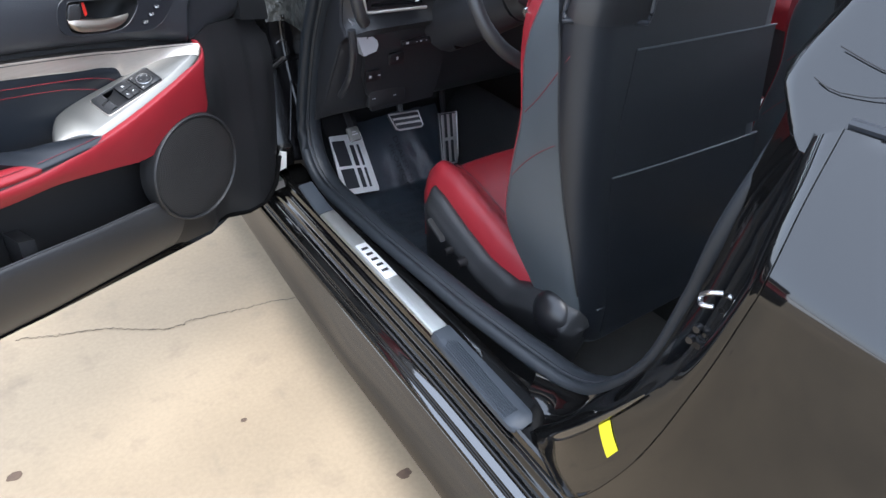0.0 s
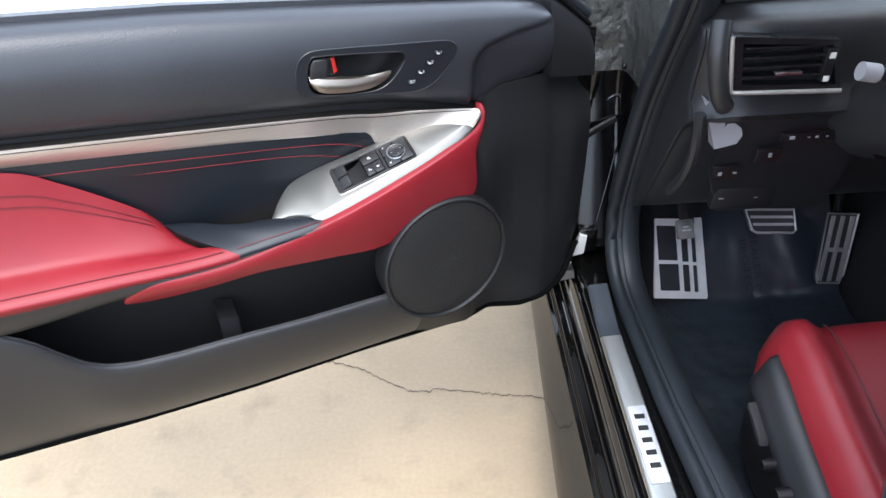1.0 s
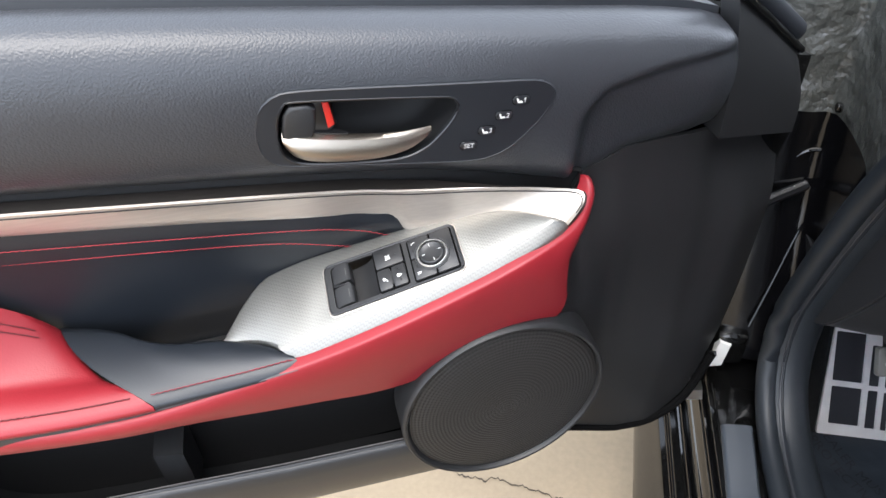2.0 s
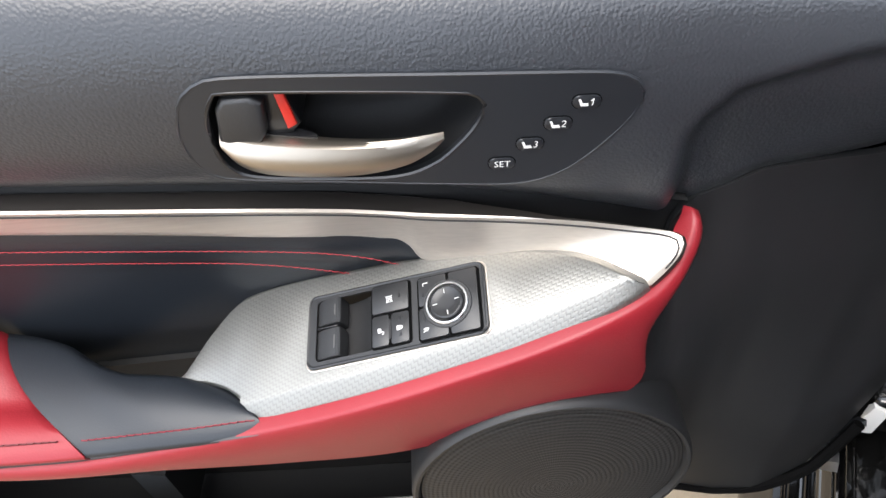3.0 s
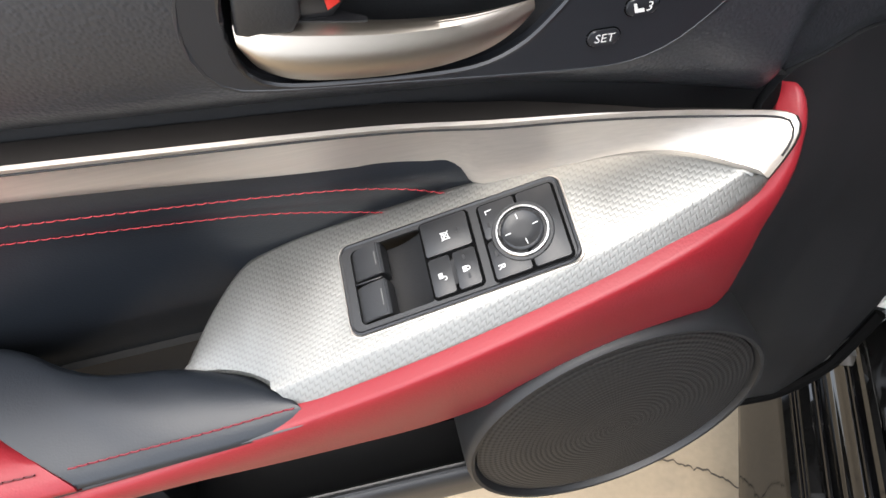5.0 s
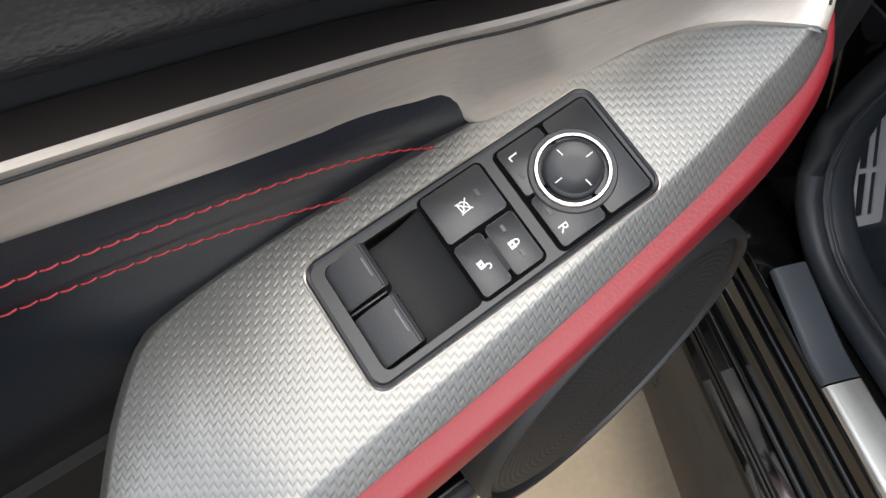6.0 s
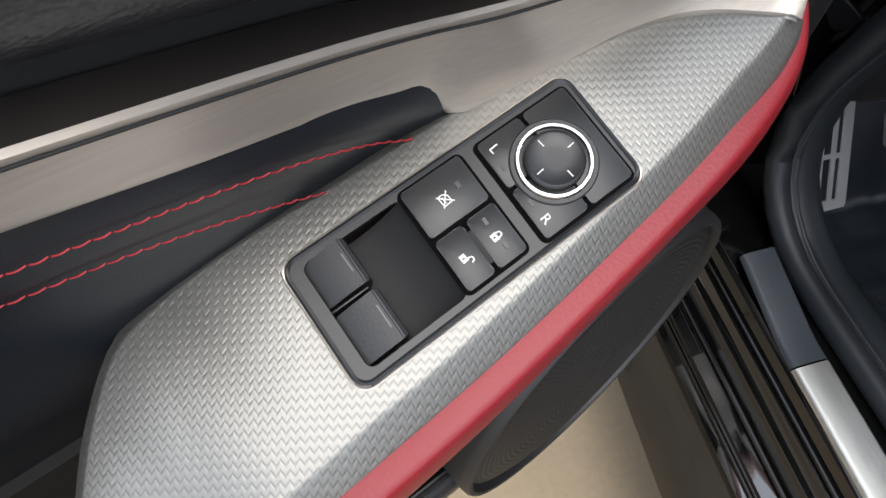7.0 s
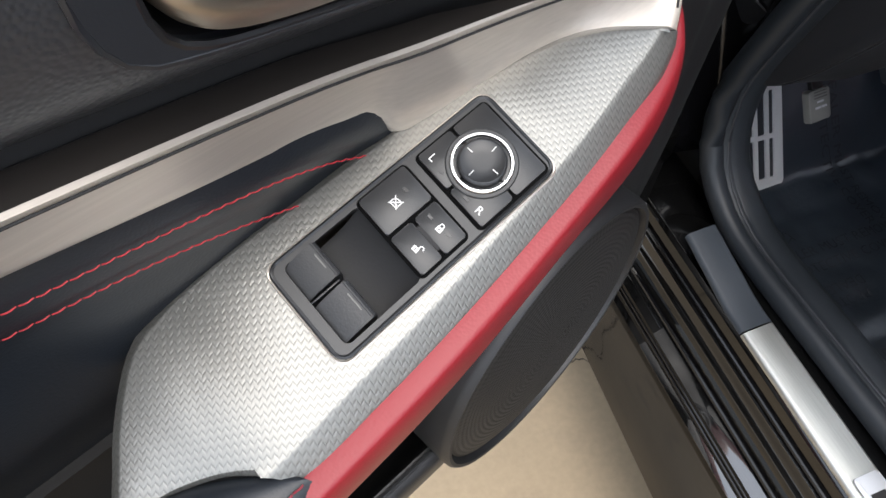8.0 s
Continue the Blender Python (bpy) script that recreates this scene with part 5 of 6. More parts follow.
    part("panel_seam", tube([(x, pad_y(x, z_pad(x)) - 0.001, z_pad(x) + 0.0005) for x in np.linspace(-0.136, -0.002, 40)], 0.0011, 6), DARK, door, "thin dark seam below the pad")
    part("mirror_cover", slab(rows, (0, 0.03, 0)), FRONT, door, "black plastic corner cover by the door hinge")
    part("cover_edge", tube([(x, 0.024 + x * 0.24, 0.994 - 0.78 * x) for x in np.linspace(0.0, 0.104, 12)], 0.004, 8), PAINT, door, "glossy black edge of the corner cover")
    part("cover_seal", tube([(x, 0.044 + x * 0.24, 1.006 - 0.76 * x) for x in np.linspace(-0.01, 0.108, 12)], 0.012, 10), RUBBER, door, "thick rubber seal at the door's corner")
    seal = [(x, tab(x, (-1.12, 0.014), (-0.31, 0.014), (-0.27, 0.012), (-0.12, 0.022), (0.0, 0.010), (0.06, 0.014), (0.10, 0.028)), z_bottom(x) + 0.004) for x in np.linspace(-1.11, 0.10, 70)]
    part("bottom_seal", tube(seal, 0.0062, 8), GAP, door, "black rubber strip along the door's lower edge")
    # loudspeaker
    c = Vector((-0.2359, -0.0613, 0.613))

    def disc(prof, name, mat, label):
        bm = bmesh.new()
        rws = [[c + Vector((r * math.cos(2 * math.pi * k / 72), h + 0.054 * r * math.cos(2 * math.pi * k / 72) + 0.038 * r * math.sin(2 * math.pi * k / 72), r * math.sin(2 * math.pi * k / 72))) for k in range(72)] for r, h in prof]
        vs = grid(bm, rws, ring=True)
        bm.faces.new(vs[-1])
        ob = part(name, bm, mat, door, label, 50)
        return ob

    disc([(0.1160, 0.038), (0.1158, 0.0), (0.1150, -0.0045), (0.1130, -0.0066), (0.1105, -0.0062), (0.1090, -0.0030), (0.1080, 0.004)], "speaker_ring", FRONT, "black plastic loudspeaker surround")
    grille = disc([(0.1085, 0.001), (0.1075, -0.002), (0.097, -0.0050), (0.07, -0.007), (0.035, -0.008), (0.001, -0.0082)], "speaker_grille", GRILLE, "round dark grey loudspeaker grille with fine rings")
    grille.data.transform(Matrix.Translation(-c))
    grille.location = c


build_lower()


def build_handle():
    outer = [(p.x, p.y) for p in curve_points(BEZEL_OUT, 72, True)]
    inner = [(p.x, p.y) for p in curve_points(BEZEL_IN, 56, True)]
    bm = pierced([Vector((x, 0.004, z)) for x, z in outer], [[Vector((x, 0.004, z)) for x, z in inner]], (0, -0.0188, 0))
    bezel = part("handle_bezel", bm, BEZEL, door, "satin black bezel of handle and memory keys", 30)
    part("bezel_rim", tube([(x, -0.0138, z) for x, z in outer], 0.0013, 6, True), BEZEL, bezel)
    part("recess_rim", tube([(x, -0.0138, z) for x, z in inner], 0.0014, 6, True), GLOSSY, bezel)
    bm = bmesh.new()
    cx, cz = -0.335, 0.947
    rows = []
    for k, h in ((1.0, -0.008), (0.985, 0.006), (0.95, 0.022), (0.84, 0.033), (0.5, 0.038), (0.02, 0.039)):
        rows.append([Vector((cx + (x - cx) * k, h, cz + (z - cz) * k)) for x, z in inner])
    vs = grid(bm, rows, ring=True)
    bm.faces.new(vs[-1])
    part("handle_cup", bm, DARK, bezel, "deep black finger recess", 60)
    # lever: a tapered silver blade
    up = curve_points([(-0.4035, -0.010, 0.9525), (-0.393, -0.014, 0.9485), (-0.3706, -0.016, 0.9436), (-0.3418, -0.017, 0.9385), (-0.3123, -0.016, 0.9358), (-0.286, -0.0115, 0.9350)], 40)
    dn = curve_points([(-0.4040, -0.010, 0.9425), (-0.3982, -0.014, 0.9345), (-0.385, -0.016, 0.9275), (-0.3581, -0.017, 0.9222), (-0.3306, -0.017, 0.9200), (-0.3085, -0.016, 0.9223), (-0.2935, -0.014, 0.9282), (-0.286, -0.0115, 0.9335)], 40)
    rows = []
    for i, (a, b) in enumerate(zip(up, dn)):
        d = 1 - 0.9 * (i / 39) ** 1.5
        rows.append([a + Vector((0, 0.012 * d, 0.001)), a + Vector((0, 0.004 * d, 0.0018)), a + Vector((0, 0, 0.0006))] + [a.lerp(b, s) + Vector((0, -0.004 * d * math.sin(s * math.pi), 0)) for s in np.linspace(0.1, 0.9, 6)] + [b, b + Vector((0, 0.005 * d, -0.0008)), b + Vector((0, 0.012 * d, 0.001))])
    part("handle_lever", slab(rows, (0, 0.0015, 0)), LEVER, door, "champagne-silver inner door handle")
    top = [[p + Vector((0, 0.008 + 0.026 * s * (1 - i / 18), 0.0022 + 0.001 * s)) for s in (0, 0.5, 1)] for i, p in enumerate(up[:18])]
    part("lever_arm", slab(top, (0, 0, -0.003)), GLOSSY, door)
    # lock knob and red flag
    kn = [(-0.4035, 0.950), (-0.3995, 0.969), (-0.394, 0.9752), (-0.380, 0.9746), (-0.3745, 0.970), (-0.3775, 0.952), (-0.382, 0.946), (-0.399, 0.9475)]
    part("lock_knob", prism([Vector((x, 0.012, z)) for x, z in kn], (0, -0.026, 0), 0.003, 3), PLASTIC, door, "black door lock knob")
    kn2 = [(-0.380, 0.946), (-0.376, 0.972), (-0.364, 0.972), (-0.360, 0.951), (-0.366, 0.945)]
    part("lock_neck", prism([Vector((x, 0.02, z)) for x, z in kn2], (0, -0.026, 0), 0.002), GLOSSY, door)
    fl = [(-0.3690, 0.9715), (-0.3640, 0.9715), (-0.3620, 0.9515), (-0.3675, 0.9490)]
    part("lock_flag", prism([Vector((x, 0.0, z)) for x, z in fl], (0, -0.0075, 0), 0.0005), FLAG, door, "red unlocked flag")
    # seat memory keys
    for (x, z), s in (((-0.2112, 0.9492), "1"), ((-0.2258, 0.9377), "2"), ((-0.2407, 0.9264), "3"), ((-0.2565, 0.9152), "SET")):
        lp = [(px, pz - 0.08 * (px - x)) for px, pz in rounded(x, z, 0.0145, 0.0078, 0.0036)]
        part("memory_key", prism([Vector((px, -0.0138, pz)) for px, pz in lp], (0, -0.0022, 0), 0.0007), BEZEL, bezel, "small black seat memory key")
        place = lambda a, b, x=x, z=z: Vector((x + a, -0.0163, z + b - 0.08 * a))
        if s == "SET":
            lettering(s, 0.0058, place, WHITE, bezel, shear=0.1)
        else:
            lettering(s, 0.0062, lambda a, b, f=place: f(a + 0.0026, b), WHITE, bezel, shear=0.2)
            if s == "1":
                part("numeral_flag", prism([place(a, b) for a, b in ((0.0032, 0.0022), (0.0019, 0.0013), (0.0018, 0.0007), (0.0031, 0.0014))], (0, -0.0002, 0)), WHITE, bezel)
            seat = [(-0.0045, 0.0022), (-0.0032, 0.0022), (-0.0024, -0.0003), (0.0004, -0.0003), (0.0008, -0.0020), (-0.0034, -0.0020)]
            part("seat_mark", prism([place(a, b) for a, b in seat], (0, -0.0002, 0)), WHITE, bezel)
        # dark ring, painted shade of the gap round the memory key
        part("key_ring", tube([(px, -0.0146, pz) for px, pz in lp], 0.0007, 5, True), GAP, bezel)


build_handle()


# ---- sill ----
def build_scuff():
    plate_thing = thing("scuff_plate", pose(0, 0, 0), "brushed steel sill scuff plate with a badge field", "scuff plate")
    ys = np.linspace(0.172, -0.345, 24)
    prof = [(-0.004, 0.3845), (-0.002, 0.3875), (0.002, 0.389), (0.020, 0.3905), (0.034, 0.391), (0.037, 0.3885), (0.037, 0.386)]
    part("plate", slab(sweep_y(prof, ys), (0, 0, -0.002)), STEEL, plate_thing, "brushed steel strip")
    bm = bmesh.new()
    q = lambda u, v, h=0.3915: Vector((0.0035 + 0.030 * u + shift(-0.148 * v), 0.0 - 0.148 * v, h + 0.001 * u))
    badge = part("badge", prism([q(u, v) for u, v in [(a / 0.030, b / 0.148) for a, b in rounded(0.015, 0.074, 0.030, 0.148, 0.004)]], (0, 0, 0.0012), 0.0004), BADGE, plate_thing, "bright silver badge field with dark marks")
    # plain dark marks in place of the badge
    for k in range(5):
        v0 = 0.12 + 0.16 * k
        part("badge_mark", prism([q(u, v, 0.3928) for u, v in ((0.22, v0), (0.78, v0), (0.78, v0 + 0.065), (0.22, v0 + 0.065))], (0, 0, 0.0004)), DARK, badge)
    front = [[Vector((x + shift(y), y, z + (0.02 * max(0, (y - 0.2)) / 0.1))) for x, z in prof] for y in np.linspace(0.30, 0.174, 8)]
    part("front_cap", slab(front, (0, 0, -0.002)), STEP, plate_thing, "dark blue-grey plastic end of the sill cover")
    bm.free()
    step = thing("sill_step", pose(0, 0, 0), "dark blue-grey ribbed plastic step pad on the sill", "step pad")
    ys = np.linspace(-0.348, -0.632, 30)
    rows = []
    for y in ys:
        e = min(1, (y + 0.633) / 0.02) if y < -0.613 else 1
        w = tab(y, (-0.66, 0.010), (-0.55, 0.009), (-0.40, 0.005), (-0.34, 0.0))
        nip = 1 - 0.55 * max(0.0, (-0.612 - y) / 0.02) ** 2
        pr = [(-0.006 - w, 0.376), (-0.005 - w, 0.384), (0.0 - w * 0.8, 0.390 - 0.004 * (1 - e)), (0.030, 0.394 - 0.004 * (1 - e)), (0.038, 0.392), (0.039, 0.382)]
        rows.append([Vector((0.016 + (x - 0.016) * nip + shift(y), y, z - 0.006 * (1 - nip))) for x, z in pr])
    part("pad", slab(rows, (0, 0, -0.003)), STEP, step)
    for k in range(7):
        x0 = -0.006 + 0.0048 * k
        pts = [(x0 - 0.010 * max(0, -0.40 - y) / 0.25 + shift(y), y, 0.3925 + 0.0005 * k) for y in np.linspace(-0.385 - 0.004 * abs(k - 3), -0.60, 14)]
        part("rib", tube(pts, 0.0013, 6), STEP, step)


build_scuff()


def build_sticker():
    i = min(range(len(JAMB)), key=lambda k: abs(JAMB[k][17].z - 0.578))
    rows = [JAMB[k][15:23] for k in range(i - 1, i + 2)]
    st = tagged(part("sticker", slab([[p + Vector((-0.0015, 0.001, 0.001)) for p in r] for r in rows], (0.0008, 0, 0)), YELLOW), "yellow paper sticker on the black door jamb", "sticker")
    return st


build_sticker()


SIDE_SEAM = material("dull_red_thread", (0.12, 0.008, 0.014), 0.6)


# ---- cabin: seat ----
def build_seat(m, label):
    seat = thing("bucket_seat", m, label, "car seat", "front seats")

    def top(x, y):
        side = abs(x - 0.40) / 0.225
        bol = min(max((side - 0.55) / 0.30, 0), 1)
        bol = bol * bol * (3 - 2 * bol)
        edge = max(0, side - 0.86) / 0.14
        base = tab(y, (-0.45, 0.40), (-0.30, 0.425), (-0.05, 0.49), (0.03, 0.50), (0.055, 0.492), (0.085, 0.46))
        return base + 0.045 * bol - 0.05 * edge ** 2

    xs, ys = np.linspace(0.175, 0.625, 40), np.linspace(0.085, -0.46, 34)
    rows = [[Vector((x, y - 0.05 * (abs(x - 0.4) / 0.225) ** 3 * (1 if y > 0 else max(0, 1 + y * 6)), top(x, y))) for x in xs] for y in ys]
    part("seat_cushion", slab(rows, (0, -0.015, -0.12)), RED, seat, "red leather seat cushion with side bolsters", 75)
    for sx in (0.275, 0.525):
        part("cushion_seam", tube([(sx, y, top(sx, y) + 0.001) for y in np.linspace(0.05, -0.42, 24)], 0.0022, 6), DARKTHREAD, seat, "dark seam")
    part("cushion_cross_seam", tube([(x, -0.20, top(x, -0.20) + 0.001) for x in np.linspace(0.28, 0.52, 12)], 0.0018, 6), DARKTHREAD, seat)
    # side cover with the switches
    zt = lambda y: tab(y, (-0.575, 0.43), (-0.555, 0.462), (-0.50, 0.478), (-0.44, 0.452), (-0.36, 0.418), (-0.26, 0.422), (-0.15, 0.454), (-0.06, 0.488), (-0.012, 0.497), (0.004, 0.47))
    zb = lambda y: tab(y, (-0.575, 0.40), (-0.56, 0.32), (-0.40, 0.26), (-0.10, 0.25), (-0.005, 0.29), (0.004, 0.40))
    rows = []
    for y in np.concatenate([np.linspace(0.003, -0.02, 6), np.linspace(-0.04, -0.54, 40), np.linspace(-0.548, -0.574, 6)]):
        t_, b_ = zt(y), zb(y)
        w = min(1, (0.006 - y) / 0.03) ** 0.5 * min(1, (y + 0.577) / 0.03) ** 0.5
        ridge = t_ - min(0.045, (t_ - b_) * 0.35)
        prof = [(0.186, t_ - 0.004), (0.178, t_), (0.160, t_ - 0.006), (0.145, ridge + 0.010), (0.138, ridge), (0.140, ridge - 0.012), (0.150, (ridge + b_) / 2), (0.158, b_ + 0.01), (0.170, b_)]
        rows.append(curve_points([(0.186 - (0.186 - x) * w, y, z) for x, z in prof], 22))
    part("side_cover", slab(rows, (0.003, 0, 0)), FRONT, seat, "black plastic seat side cover", 60)
    bm = bmesh.new()
    bmesh.ops.create_uvsphere(bm, u_segments=24, v_segments=14, radius=1)
    bm.transform(Matrix.Translation((0.166, -0.498, 0.418)) @ Matrix.Diagonal((0.036, 0.060, 0.056, 1)))
    part("hinge_cover", bm, GLOSSY, seat, "domed black hinge cover")
    part("slide_switch", prism([Vector((0.139, y, z)) for y, z in ((-0.055, 0.432), (-0.062, 0.440), (-0.118, 0.418), (-0.125, 0.408), (-0.116, 0.404))], (-0.014, 0, 0), 0.004), DARK, seat, "black seat slide switch")
    for y, z in ((-0.060, 0.418), (-0.082, 0.408), (-0.100, 0.398)):
        part("switch_tick", box((0.1345, y - 0.003, z - 0.002), (0.136, y + 0.003, z + 0.002)), WHITE, seat)
    for y, z, r in ((-0.152, 0.396, 0.011), (-0.206, 0.392, 0.014)):
        bm = bmesh.new()
        bmesh.ops.create_cone(bm, cap_ends=True, segments=20, radius1=r, radius2=r * 0.8, depth=0.02, matrix=Matrix.Translation((0.131, y, z)) @ Matrix.Rotation(radians(-90), 4, "Y"))
        part("seat_knob", bm, GLOSSY, seat, "round glossy black seat knob")
    # backrest: rounded sections from the hinge to the top
    levels = [(0.375, -0.455, -0.575, 0.225), (0.45, -0.400, -0.575, 0.240), (0.56, -0.318, -0.560, 0.258), (0.68, -0.316, -0.530, 0.265), (0.80, -0.328, -0.505, 0.266), (0.92, -0.312, -0.485, 0.264), (1.02, -0.343, -0.475, 0.262), (1.12, -0.380, -0.470, 0.245), (1.22, -0.400, -0.465, 0.19), (1.27, -0.412, -0.455, 0.13)]
    keys = [tuple(k) for k in curve_points(levels, 36)]

    def section(yf, yr, w):
        """Rounded outline: crisp front corners, soft rear ones."""
        r1, r2 = 0.020, min(0.055, (yf - yr) * 0.42)
        out = []
        for cx, cy, r, a0 in ((0.405 + w - r1, yf - r1, r1, 0), (0.405 - w + r1, yf - r1, r1, 90), (0.405 - w + r2, yr + r2, r2, 180), (0.405 + w - r2, yr + r2, r2, 270)):
            out += [(cx + r * math.cos(radians(a0 + d)), cy + r * math.sin(radians(a0 + d))) for d in np.linspace(0, 90, 9)]
        return out

    bm = bmesh.new()
    vs = grid(bm, [[Vector((x, y, z)) for x, y in section(yf, yr, w)] for z, yf, yr, w in keys], ring=True)
    bm.faces.new(vs[0][::-1])
    bm.faces.new(vs[-1])
    part("backrest", bm, SEATBACK, seat, "charcoal leather backrest shell", 70)
    front = []
    for z, yf, yr, w in keys[2:]:
        d = tab(z, (0.80, 0.0), (0.88, 0.004), (0.93, 0.014), (0.98, 0.032), (1.05, 0.036), (1.27, 0.036))
        front.append([Vector((0.405 + s * (w - 0.006), yf + d + 0.010 * abs(s) ** 2.5 - (0.013 + 0.3 * d) * max(0, abs(s) - 0.85) / 0.15, z)) for s in np.linspace(-1, 1, 30)])
    part("backrest_front", slab(front, (0, -0.03, 0)), RED, seat, "red leather backrest face", 70)

    def round_back(z, v, lift=0.0):
        """A point on the shell, v metres from the side's rear end (negative: on the side) round the back."""
        yr, w = tab(z, *[(k[0], k[2]) for k in keys]), tab(z, *[(k[0], k[3]) for k in keys])
        r = 0.055
        if v < 0:
            return Vector((0.405 - w - lift, yr + r - v, z))
        if v < r * math.pi / 2:
            q = math.pi + v / r
            return Vector((0.405 - w + r + (r + lift) * math.cos(q), yr + r + (r + lift) * math.sin(q), z))
        return Vector((0.405 - w + r + v - r * math.pi / 2, yr - lift, z))

    def back_y(z):
        return tab(z, *[(k[0], k[2]) for k in levels])

    # seams on the back
    left = lambda z: tab(z, (0.38, 0.222), (0.48, 0.222), (0.60, 0.216), (0.72, 0.214), (0.82, 0.226), (0.90, 0.242), (0.955, 0.250))

    def cover(z0, z1, tilt, name, label, proud):
        rws = []
        for q in np.linspace(0, 1, 14):
            row = []
            for f in np.linspace(0, 1, 16):
                z = z0 + (z1 - z0) * q + tilt * f * (1 if q > 0.5 or name != "seat_pocket" else q * 2)
                x = left(z) + (0.645 - left(z)) * f
                row.append(Vector((x, back_y(z) - proud * math.sin(math.pi * min(max(f, 0.02), 0.98)) ** 0.4 - 0.0012, z)))
            rws.append(row)
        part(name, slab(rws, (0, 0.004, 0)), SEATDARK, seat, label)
        part("cover_seam", tube([r + Vector((0, -0.001, 0)) for r in rws[-1]], 0.0018, 6), SEATBACK, seat)

    cover(0.757, 0.951, -0.012, "seat_back_cover", "black leather seat-back cover, darkened further for shade", 0.003)
    cover(0.40, 0.734, -0.013, "seat_pocket", "black leather seat-back pocket, darkened further for shade", 0.006)
    # the seam keeps to the side's rear end, higher up it runs a little forward
    run = [(0.990, -0.020), (0.95, -0.012), (0.90, -0.008), (0.854, -0.004), (0.792, 0.002), (0.73, 0.010), (0.666, 0.017), (0.61, 0.024), (0.556, 0.029), (0.50, 0.034)]
    corner = [round_back(p.x, p.y, 0.0005) for p in curve_points([(z, v, 0) for z, v in run], 40)]
    part("corner_seam", tube(corner, 0.0026, 6), DARK, seat, "deep seam along the backrest's corner")
    part("lower_seam", tube([(x, back_y(0.47) - 0.001, 0.465 + 0.02 * (x - 0.2)) for x in np.linspace(0.20, 0.62, 14)], 0.002, 6), SEATBACK, seat)
    # the satin panel bends round the corner below the head
    def on_panel(u, v, lift):
        """u 0..1 from the side round to the back, v 0..1 upwards."""
        return round_back(1.000 + 0.070 * v - 0.006 * u, -0.008 + 0.014 * v * (1 - u) + 0.165 * u, lift)

    rows = [[on_panel(u, v, 0.004) for v in np.linspace(0, 1, 6)] for u in np.linspace(0, 1, 22)]
    panel = part("back_panel", slab(rows, (0.002, 0.002, 0)), GLOSSY, seat, "satin black panel set into the seat back")
    rim = [on_panel(u, v, 0.006) for u, v in [(a / 0.165, b / 0.07) for a, b in rounded(0.0825, 0.035, 0.165, 0.07, 0.014)]]
    part("panel_rim", tube(curve_points(rim, 80, True), 0.0042, 8, True), RUBBER, panel, "rounded black rim of the panel")
    # dark leather wrapping round the back corner, its shade in the colour
    wrap = []
    for z in np.linspace(0.378, 1.075, 28):
        v0 = float(tab(z, (0.44, 0.038), *[(q, v) for q, v in reversed(run)], (1.075, -0.040))) + 0.0015
        wrap.append([round_back(z, v, 0.0012) for v in np.concatenate([np.linspace(v0, 0.10, 16), (0.20, 0.32, 0.42, 0.50)])])
    part("back_wrap", slab(wrap, (0, 0.002, 0)), SEATDARK, seat, "black leather wrapping the seat back, darkened further for shade", 60)
    # red seams on the side bolster
    for keys_ in ([(-0.349, 0.8164), (-0.3783, 0.8512), (-0.4065, 0.8928), (-0.4399, 0.9449)], [(-0.3354, 0.6802), (-0.3678, 0.7208), (-0.4044, 0.7575), (-0.441, 0.7855)]):
        on_side = [Vector((0.405 - tab(p.y, *[(k[0], k[3]) for k in keys]) - 0.0003, p.x, p.y)) for p in curve_points([(y, z, 0) for y, z in keys_], 24)]
        part("side_seam", tube(on_side, 0.0009, 6), SIDE_SEAM, seat, "thin dull red side seam")
    return seat


driver = build_seat(pose(0.050, 0.022, -0.027) @ Matrix.Diagonal((1.09, 0.957, 1.035, 1)), "red and charcoal leather driver's seat with black side cover")
copy_thing(driver, pose(0.80, -0.06, -0.027))
driver["label"] = "red and charcoal leather driver's seat with black side cover"


def build_belt():
    belt = thing("seat_belt", pose(0, 0, 0), "red seat belt through a metal guide on the backrest", "seat belt")
    pts = [(0.225, -0.268, 0.992), (0.21, -0.32, 1.10), (0.19, -0.48, 1.20), (0.17, -0.72, 1.25)]
    line = curve_points(pts, 20)
    part("strap", slab([[p + Vector((-0.007, 0.004, 0)), p, p + Vector((0.007, -0.004, 0))] for p in line], (0, 0.001, 0.001)), RED, belt, "red woven strap")
    bm = bmesh.new()
    bmesh.ops.create_cone(bm, cap_ends=True, segments=16, radius1=0.009, radius2=0.008, depth=0.022, matrix=Matrix.Translation((0.222, -0.271, 0.990)) @ Matrix.Rotation(radians(70), 4, "Y"))
    part("belt_guide", bm, CHROME, belt, "pale metal belt guide")


build_belt()

tagged(part("paper", slab([[Vector((x, y, 0.56 + 0.01 * math.sin(x * 9 + y * 5))) for y in np.linspace(-0.34, -0.16, 6)] for x in np.linspace(1.18, 1.40, 6)], (0, 0, -0.002)), PAPER), "white paper sheet lying on the red passenger seat", "paper")


